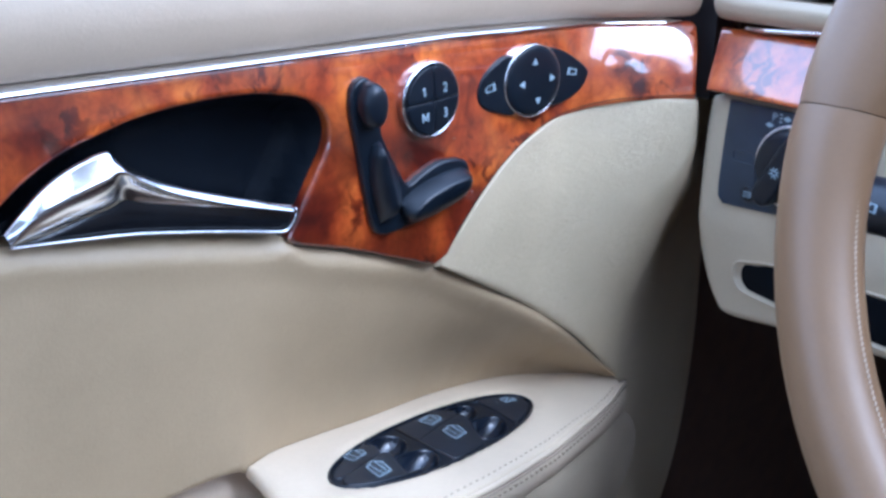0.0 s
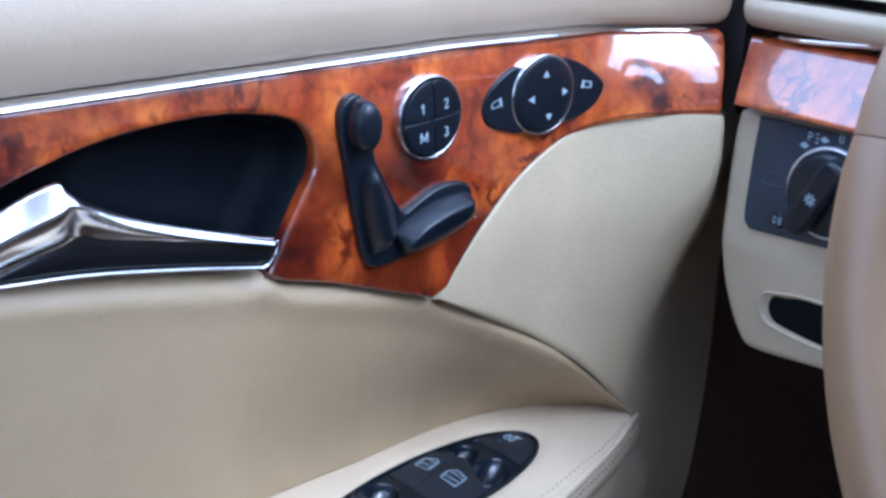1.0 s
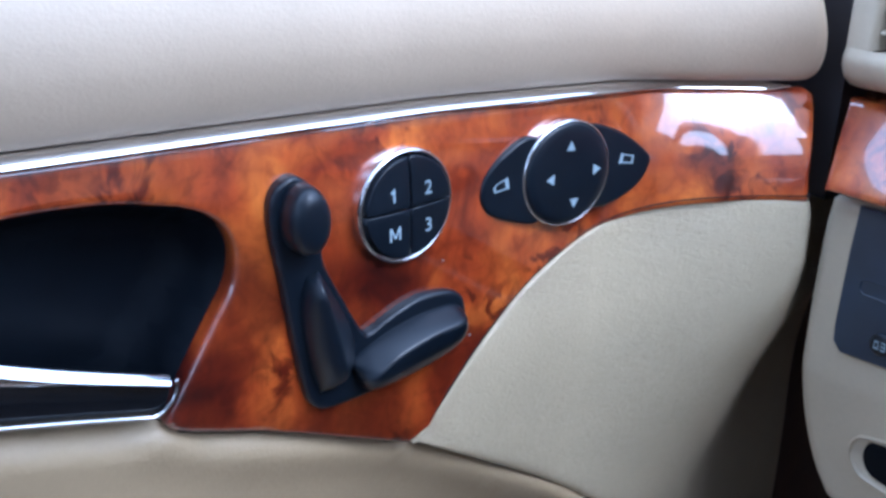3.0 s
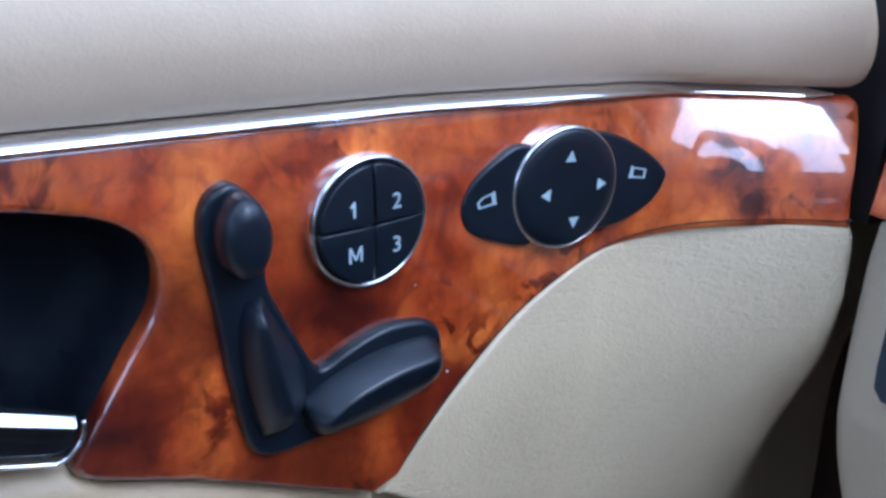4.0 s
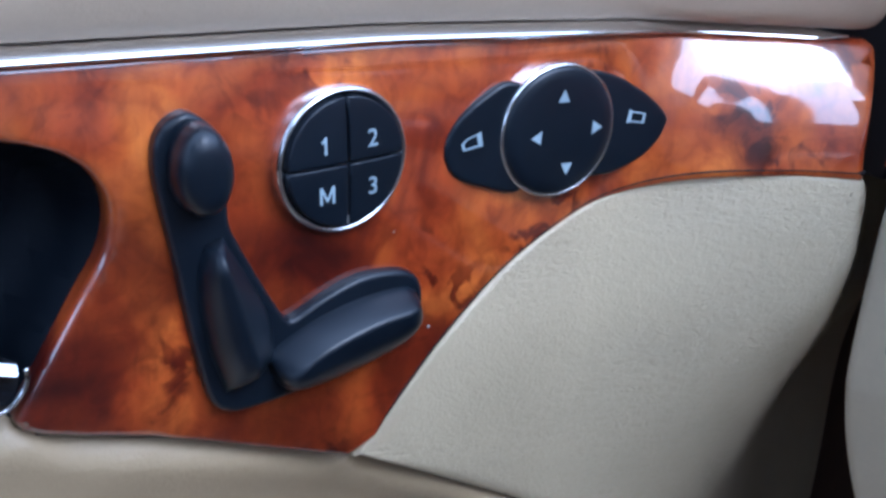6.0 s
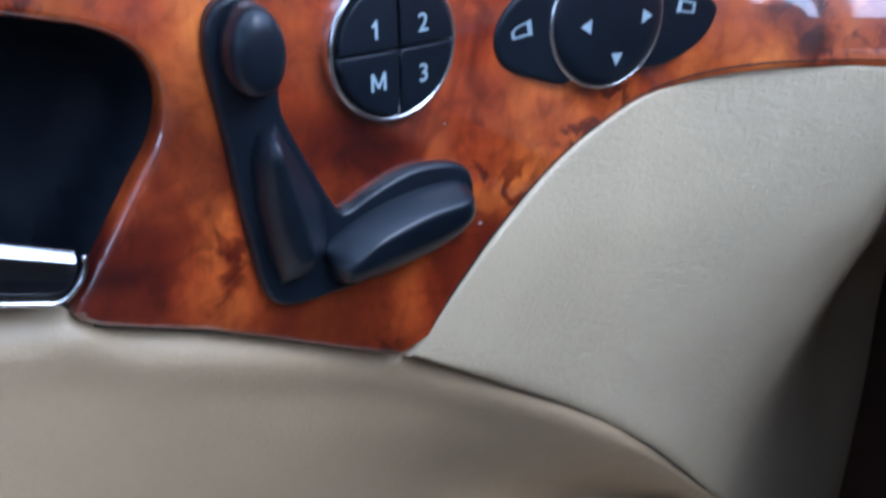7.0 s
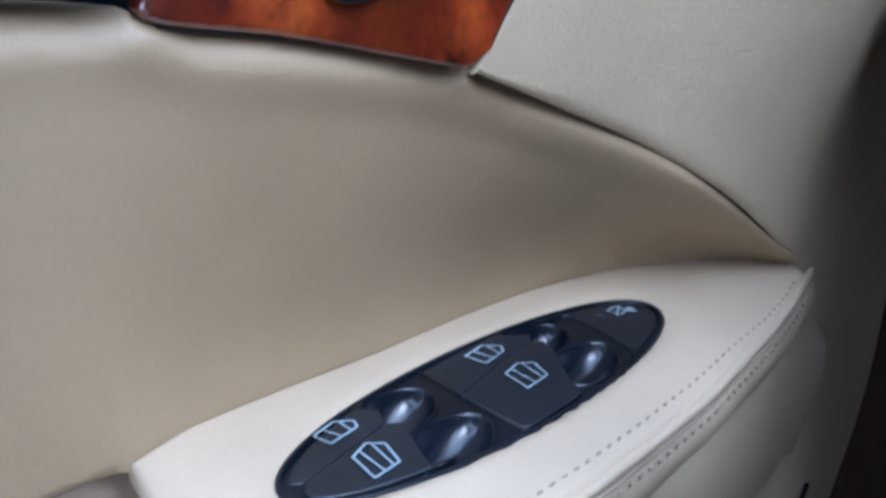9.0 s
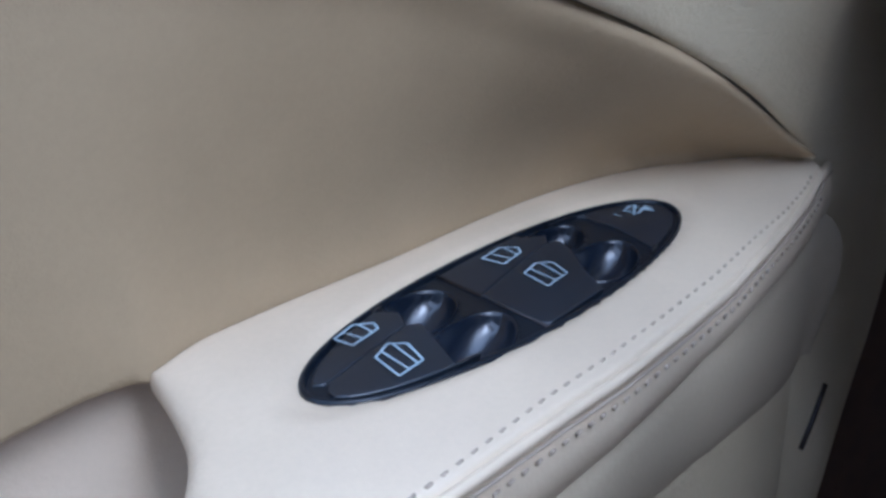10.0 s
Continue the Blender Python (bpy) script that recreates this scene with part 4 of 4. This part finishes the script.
def dash_band(z0, z1, y0, bulge, x0, mat, name, label, lean=0.0, radius=0.003):
    outline = [(y0, z0), (y0, z1)] + [(y0 - 0.02 * i, z1) for i in range(1, 60)] + [(y0 - 1.18, z0)] + [(y0 - 1.18 + 0.02 * i, z0) for i in range(1, 59)]

    def place(u, v, d):
        s = (v - z0) / (z1 - z0)
        return Vector((x0 + d + lean * (v - z0) - bulge * math.sin(math.pi * min(1, max(0, s))), u + (0.4 * lean * (v - z0) if u > 0.2 else 0), v))
    return part(name, sheet(outline, place, roll(radius, radius, 0.03), 0.006 if bulge else 0.0), mat, dash, label)


def fascia():
    edge = [(0.3435, 0.7565), (0.3452, 0.74), (0.3455, 0.70), (0.3440, 0.675), (0.3395, 0.655), (0.3330, 0.640), (0.3240, 0.633), (0.29, 0.6365), (0.25, 0.641), (0.15, 0.645), (0.0, 0.645), (-0.4, 0.645), (-0.84, 0.645)]
    outline = [(q.x, q.y) for q in spline(edge, 5)] + [(-0.84, 0.7585), (0.0, 0.7585), (0.33, 0.7585), (0.340, 0.7580)]

    def face(u, v):
        return 0.474 + 0.16 * max(0.0, 0.690 - v) 
    slot = [(0.3172, 0.6690), (0.3196, 0.6615), (0.3165, 0.6545), (0.3080, 0.6512), (0.27, 0.6490), (0.1585, 0.6480), (0.1565, 0.664), (0.1585, 0.6790), (0.28, 0.6760), (0.309, 0.6722)]
    bm = sheet(outline, lambda u, v, d: Vector((face(u, v) + d, u, v)), roll(0.005, 0.006, 0.05), 0.006)
    part("fascia", bm, TAN_DASH, dash, "smooth tan fascia")
    hole = [(q.x, q.y) for q in spline(slot, 5, True)]
    lip = part("release_recess", sheet(hole, lambda u, v, d: Vector((face(u, v) - 0.0016 + d, u, v)), [(0, 0.003), (0.0, 0.0006), (0.0006, 0.0), (0.0012, 0.0006), (0.0018, 0.0014)], 0.0), TAN_DASH, dash, "shallow moulded recess")
    inner = [(0.3115, 0.6690), (0.3138, 0.6625), (0.3112, 0.6565), (0.3035, 0.6540), (0.27, 0.6518), (0.1605, 0.6505), (0.1592, 0.664), (0.1600, 0.6765), (0.28, 0.6742), (0.304, 0.6708)]
    part("release_handle", sheet([(q.x, q.y) for q in spline(inner, 5, True)], lambda u, v, d: Vector((face(u, v) - 0.0006 + d, u, v)), roll(0.0006, 0.0006, 0.003), 0.0), CUP, lip, "black parking brake release handle")


fascia()
dash_band(0.7615, 0.7920, 0.3400, 0.0006, 0.4630, BURL, "wood_band", "glossy burl wood band", lean=0.60)
part("chrome_strip", tube([(0.4800, y, 0.7936 + 0.0045 * smooth(0.33, 0.26, y)) for y in [0.330 - 0.012 * i for i in range(90)]], 0.0013, 10), CHROME, dash, "thin chrome strip")


def dash_top():
    section = spline([(0.500, 0.7950), (0.482, 0.7962), (0.4745, 0.8000), (0.4715, 0.8060), (0.4725, 0.8110)], 5)
    ys = [0.3500, 0.3492, 0.3470, 0.3440] + [0.335 - 0.02 * i for i in range(58)]
    rows = []
    for i, y in enumerate(ys):
        tuck = (0.012, 0.005, 0.0015, 0.0)[min(i, 3)]
        rows.append([(q.x + tuck, y, q.y) for q in section])
    part("lower_roll", loft(rows), TAN_DASH, dash, "padded tan dashboard edge")
    # frame round the vent and the pad above it
    post = [[(0.4725 + t, y, z) for z in (0.811, 0.83, 0.86, 0.872, 0.884, 0.896)] for y, t in ((0.3500, 0.012), (0.3492, 0.005), (0.3470, 0.0015), (0.3440, 0.0), (0.3385, 0.0), (0.3362, 0.0008), (0.3358, 0.006), (0.3358, 0.03))]
    part("vent_post", loft(post), TAN_DASH, dash)
    inner = [[(0.4725 + t, y, z) for z in (0.811, 0.83, 0.86, 0.872)] for y, t in ((0.2205, 0.03), (0.2205, 0.003), (0.2190, 0.0), (0.10, 0.0), (-0.83, 0.0))]
    part("centre_panel", loft(inner), TAN_DASH, dash)
    rows = []
    for y in [0.350 - 0.04 * i for i in range(31)]:
        rows.append([(x, y, z) for x, z in ((0.485, 0.868), (0.474, 0.869), (0.4715, 0.875), (0.475, 0.888), (0.49, 0.899), (0.53, 0.908), (0.70, 0.915), (1.02, 0.905))])
    part("top_pad", loft(rows), TAN_TOP, dash, "tan padded dashboard top")


def air_vent():
    vent = part("air_vent", block((0.497, 0.219, 0.809), (0.502, 0.337, 0.872)), RUBBER, dash, "dark louvred side air vent")
    part("vent_floor", block((0.4745, 0.2205, 0.806), (0.4965, 0.3355, 0.8105)), TAN_DASH, vent)
    for i in range(7):
        z = 0.8165 + 0.0078 * i
        rows = []
        for y in (0.3353, 0.30, 0.26, 0.2208):
            rows.append([(0.4755, y, z), (0.4748, y, z + 0.0006), (0.4755, y, z + 0.0014), (0.490, y, z + 0.0050), (0.490, y, z + 0.0038), (0.4755, y, z)])
        part("slat", loft(rows), TAN_DASH, vent)


dash_top()
air_vent()


def light_switch():
    t = thing("light_switch", "slate-black rotary headlight switch plate on the dashboard", "switch")
    plate = [(0.3298, 0.7572), (0.3308, 0.74), (0.3315, 0.712), (0.3310, 0.7045), (0.3275, 0.7010), (0.320, 0.7012), (0.2863, 0.7035), (0.255, 0.7055), (0.247, 0.7080), (0.2445, 0.715), (0.2445, 0.7572)]
    dense = [Vector(a).lerp(Vector(b), j / 4) for a, b in zip(plate, plate[1:] + plate[:1]) for j in range(4)]
    part("plate", sheet([(q.x, q.y) for q in dense], lambda u, v, d: Vector((0.4722 + d, u, v)), roll(0.0008, 0.001, 0.003), 0.0), PLATE, t, "slate-black plate")
    m = frame_at((0.4722, 0.2875, 0.7298), (0, -1, 0), (-1, 0, 0))
    part("chrome_ring", lathe([(0.0217, -0.001), (0.0219, 0.0008), (0.0216, 0.0018), (0.0210, 0.0024), (0.0204, 0.0022), (0.0200, 0.0012), (0.0198, 0.0002)], m), RING, t, "thin chrome ring")
    knob = part("knob", lathe([(0.0202, 0.0004), (0.0200, 0.0030), (0.0188, 0.0058), (0.0165, 0.0066), (0.0, 0.0068)], m), BLACK, t, "black turning knob")
    grip = [(-0.0052, -0.0185), (0.0052, -0.0185), (0.0060, 0.0), (0.0052, 0.0185), (-0.0052, 0.0185), (-0.0060, 0.0)]
    g = m @ Matrix.Translation((0, 0, 0.0062)) @ Matrix.Rotation(radians(-28), 4, "Z")
    part("grip", plaque([(q.x, q.y) for q in spline(grip, 5, True)], g, 0.010, 0.003, 0.0), BLACK, knob, "raised grip bar")
    rays = [bar((0.0016 * math.cos(a), 0.0016 * math.sin(a)), (0.0030 * math.cos(a), 0.0030 * math.sin(a)), 0.0006) for a in [math.pi / 4 * i for i in range(8)]]
    rays += ring_polys([(0.0015 * math.cos(a), 0.0015 * math.sin(a)) for a in [math.pi / 6 * i for i in range(12)]], 0.4)
    part("symbol", print_bars(rays, g @ Matrix.Translation((0, 0.0, 0.0101)), 0.0002), MARK, knob, "white lamp symbol")
    f = frame_at((0.4722, 0, 0), (0, -1, 0), (-1, 0, 0))
    part("marking", lettering("P", 0.0062, f @ Matrix.Translation((-0.3015, 0.7533, 0.0002))), MARK, t, "white printed letter")
    part("marking", lettering("0", 0.0056, f @ Matrix.Translation((-0.2859, 0.7555, 0.0002))), MARK, t, "white printed numeral")
    marks = [bar((-0.2988, 0.7515 + 0.0019 * i), (-0.2972, 0.7515 + 0.0019 * i), 0.0008) for i in range(3)]
    for y, z in ((-0.2942, 0.7535), (-0.3040, 0.7489)):
        marks.append([(y - 0.0026, z), (y, z - 0.0016), (y + 0.0026, z), (y, z + 0.0016)])
    part("marking", print_bars(marks, f, 0.0002), MARK, t, "white printed lamp marks")
    groove = [(-0.2500, 0.7318), (-0.3225, 0.7318), (-0.3240, 0.7304), (-0.3242, 0.7288), (-0.3238, 0.7272), (-0.3222, 0.7258), (-0.2500, 0.7258), (-0.2505, 0.7288)]
    part("groove", sheet(groove, lambda u, v, d: f @ Vector((u, v, 0.0009 - d)), [(0.0, 0.0010), (0.0002, 0.0004), (0.0004, 0.0006), (0.0010, 0.0022), (0.0018, 0.0032), (0.0026, 0.0034)], 0.0), PLATE, t)
    k = f @ Matrix.Translation((-0.3118, 0.7102, 0.0))
    b = part("fog_key", lathe([(0.0042, -0.0005), (0.0041, 0.0009), (0.0034, 0.0013), (0.0, 0.0014)], k, 32), BLACK, t)
    marks = ring_polys([(-0.0020, -0.0016), (-0.0002, -0.0016), (-0.0002, 0.0016), (-0.0020, 0.0016)], 0.4) + [bar((0.0006, 0.0014 - 0.0014 * i), (0.0024, 0.0014 - 0.0014 * i), 0.0006) for i in range(3)] + [bar((0.0024, -0.0014), (0.0024, 0.0014), 0.0005)]
    part("symbol", print_bars(marks, k, 0.0016), MARK, b, "white fog lamp symbol")


light_switch()


# ---- steering wheel and stalk ----
def steering_wheel():
    t = thing("steering_wheel", "tan leather steering wheel with stitched rim", "steering wheel")
    c = Vector(WHEEL)
    u, v = Vector((0, 1, 0)), Vector((math.sin(WHEEL_TILT), 0, math.cos(WHEEL_TILT)))
    n = u.cross(v)

    def rim(name, a0, a1, thick, label):
        k = max(8, int(abs(a1 - a0) / 3))
        rows = []
        for i in range(k + 1):
            a = radians(a0 + (a1 - a0) * i / k)
            d = u * math.cos(a) + v * math.sin(a)
            ends = 1.0 if 0 < i < k else 0.955
            row = []
            for j in range(25):
                b = 2 * math.pi * j / 24
                w = thick(degrees_of(a)) if callable(thick) else thick
                row.append(c + d * (WHEEL_R + (0.0157 + (w if math.cos(b) < 0 else 0)) * ends * math.cos(b)) + n * 0.0150 * ends * math.sin(b))
            rows.append(row)
        return part(name, loft(rows), TAN_WHEEL, t, label)

    def degrees_of(a):
        return math.degrees(a)
    swell = lambda a: 0.008 * (math.exp(-(((a + 180) % 360 - 180 - 8) / 12) ** 2) + math.exp(-((a % 360 - 172) / 12) ** 2))
    rim("rim_section", SEAM, 180 - SEAM, swell, "tan leather upper rim")
    rim("rim_section", 180 - SEAM + 0.12, 360 + SEAM - 0.12, swell, "smooth tan leather rim")
    bm = bmesh.new()
    for i in range(150):
        a = radians(SEAM - 2 - i * 0.62)
        d = u * math.cos(a) + v * math.sin(a)
        e = -u * math.sin(a) + v * math.cos(a)
        q = c + d * (WHEEL_R - 0.0153) - n * 0.004
        tube([q, q + e * 0.0013 + n * 0.0012], 0.0004, 5, bm=bm)
    tagged(part("stitching", bm, THREAD, t), kind="stuff")
    for side in (1, -1):
        rows = []
        for f in [i / 8 for i in range(9)]:
            r = WHEEL_R - 0.012 - f * 0.10
            half = 0.020 + 0.012 * f
            arm = u * side * math.cos(radians(48)) - v * math.sin(radians(48))
            rows.append([c + arm * r + (u * side * math.sin(radians(48)) + v * math.cos(radians(48))) * half * math.sin(b) + n * (0.010 * math.cos(b) + 0.050 * f) for b in [2 * math.pi * j / 16 for j in range(17)]])
        part("spoke", loft(rows), TAN_WHEEL, t)
    hub = frame_at(c + n * 0.062 - v * 0.03, u, -n if n.x > 0 else n)
    part("hub", lathe([(0.062, -0.02), (0.061, 0.005), (0.054, 0.014), (0.036, 0.018), (0.0, 0.020)], hub, 48), TAN_WHEEL, t, "padded tan hub")


steering_wheel()


def wiper_stalk():
    t = thing("wiper_stalk", "black wiper control stalk beside the steering column", "control stalk")
    path = spline([(0.455, 0.05, 0.735), (0.452, 0.10, 0.735), (0.447, 0.16, 0.734), (0.442, 0.205, 0.733), (0.440, 0.232, 0.732)], 5)
    part("lever", tube(path, lambda f: 0.009 + 0.006 * smooth(0.3, 0.8, f), 20, squash=0.85), BLACK, t, "black plastic lever")
    k = frame_at((0.4245, 0.2205, 0.7355), (0, -1, 0), (-1, 0, 0.15), -10)
    marks = ring_polys([(-0.0045, -0.001), (-0.0040, 0.0030), (0.0045, 0.0030), (0.0050, -0.001)], 0.25) + [bar((-0.002, -0.0032), (0.0015, 0.0022), 0.0007)]
    part("symbol", print_bars(marks, k, 0.0006), MARK, t, "white wiper symbol")


wiper_stalk()


def brake_pedal():
    t = thing("parking_brake_pedal", "dark rubber parking brake pedal in the footwell", "pedal")
    part("pad", block((0.70, 0.20, 0.42), (0.72, 0.28, 0.49), 0.006), RUBBER, t)
    part("arm", tube([(0.715, 0.24, 0.46), (0.80, 0.24, 0.55), (0.86, 0.24, 0.62)], 0.007, 10), RUBBER, t)


brake_pedal()


# ---- the cabin that closes the place ----
def slab(name, lo, hi, mat, label="", category="wall"):
    return tagged(finish(name, block(lo, hi), mat, None, "", True), label or "plain cabin lining", category, kind="structure")


def wall_with_opening(name, y0, y1, x0, x1, z0, z1, ox0, ox1, oz0, oz1, mat):
    bm = bmesh.new()
    for lo, hi in (((x0, y0, z0), (x1, y1, oz0)), ((x0, y0, oz1), (x1, y1, z1)), ((x0, y0, oz0), (ox0, y1, oz1)), ((ox1, y0, oz0), (x1, y1, oz1))):
        block(lo, hi, bm=bm)
    return tagged(finish(name, bm, mat, None, "", True), "unseen cabin side lining with an opening sized for the light", "wall", kind="structure")


slab("floor", (-1.5, -1.15, 0.20), (1.1, 0.50, 0.22), CARPET, "dark carpeted cabin floor", "floor")
slab("wall_left", (-1.5, 0.47, 0.22), (1.1, 0.50, 0.847), LINING)
slab("roof_rail", (-1.5, 0.22, 1.27), (0.30, 0.25, 1.32), LINING, "pale roof rail over the side window")
slab("door_post", (-0.85, 0.40, 0.847), (-0.75, 0.47, 1.32), LINING, "pale post behind the side window")
# unseen side wall, its opening placed and narrowed to set the cabin light
wall_with_opening("wall_right", -1.15, -1.10, -1.5, 1.1, 0.22, 1.30, -1.30, -0.92, 0.84, 1.27, SEATCLOTH)
slab("wall_back", (-1.5, -1.10, 0.22), (-1.45, 0.47, 0.95), SEATCLOTH)
slab("wall_back_top", (-1.5, -1.10, 1.24), (-1.45, 0.47, 1.30), LINING)
# unseen ceiling; its roof opening is added to let sky light onto the door
ceiling_mesh = bmesh.new()
for lo, hi in (((-1.5, -1.10, 1.30), (-0.18, 0.22, 1.32)), ((0.02, -1.10, 1.30), (0.24, 0.22, 1.32)), ((-0.18, -1.10, 1.30), (0.02, -0.80, 1.32))):
    block(lo, hi, bm=ceiling_mesh)
tagged(finish("ceiling", ceiling_mesh, LINING, None, "", True), "pale headlining with an added opening that lets in light", "ceiling", kind="structure")
slab("wall_front", (1.05, -1.10, 0.22), (1.1, 0.47, 0.90), CARPET)
slab("wall_footwell", (0.58, 0.452, 0.22), (1.05, 0.468, 0.86), CARPET, "dark footwell side lining")
# slab added to keep windscreen light out of the gap beside the dashboard
slab("gap_light_block", (0.506, 0.352, 0.756), (1.05, 0.469, 0.90), CARPET, "added dark panel that keeps light out beside the dashboard end")
# two unseen blocks added so that no light leaks through the dashboard
slab("dash_light_block", (0.535, -1.10, 0.648), (1.05, 0.338, 0.862), RUBBER, "added dark block behind the fascia that stops light leaks", "panel")
slab("dash_end", (0.485, -1.10, 0.22), (1.05, -0.862, 0.905), SEATCLOTH, "added plain slab that stops light at the dashboard end", "panel")
slab("door_seal", (0.484, 0.352, 0.752), (0.50, 0.42, 0.85), RUBBER, "dark rubber seal in the door gap", "seal")
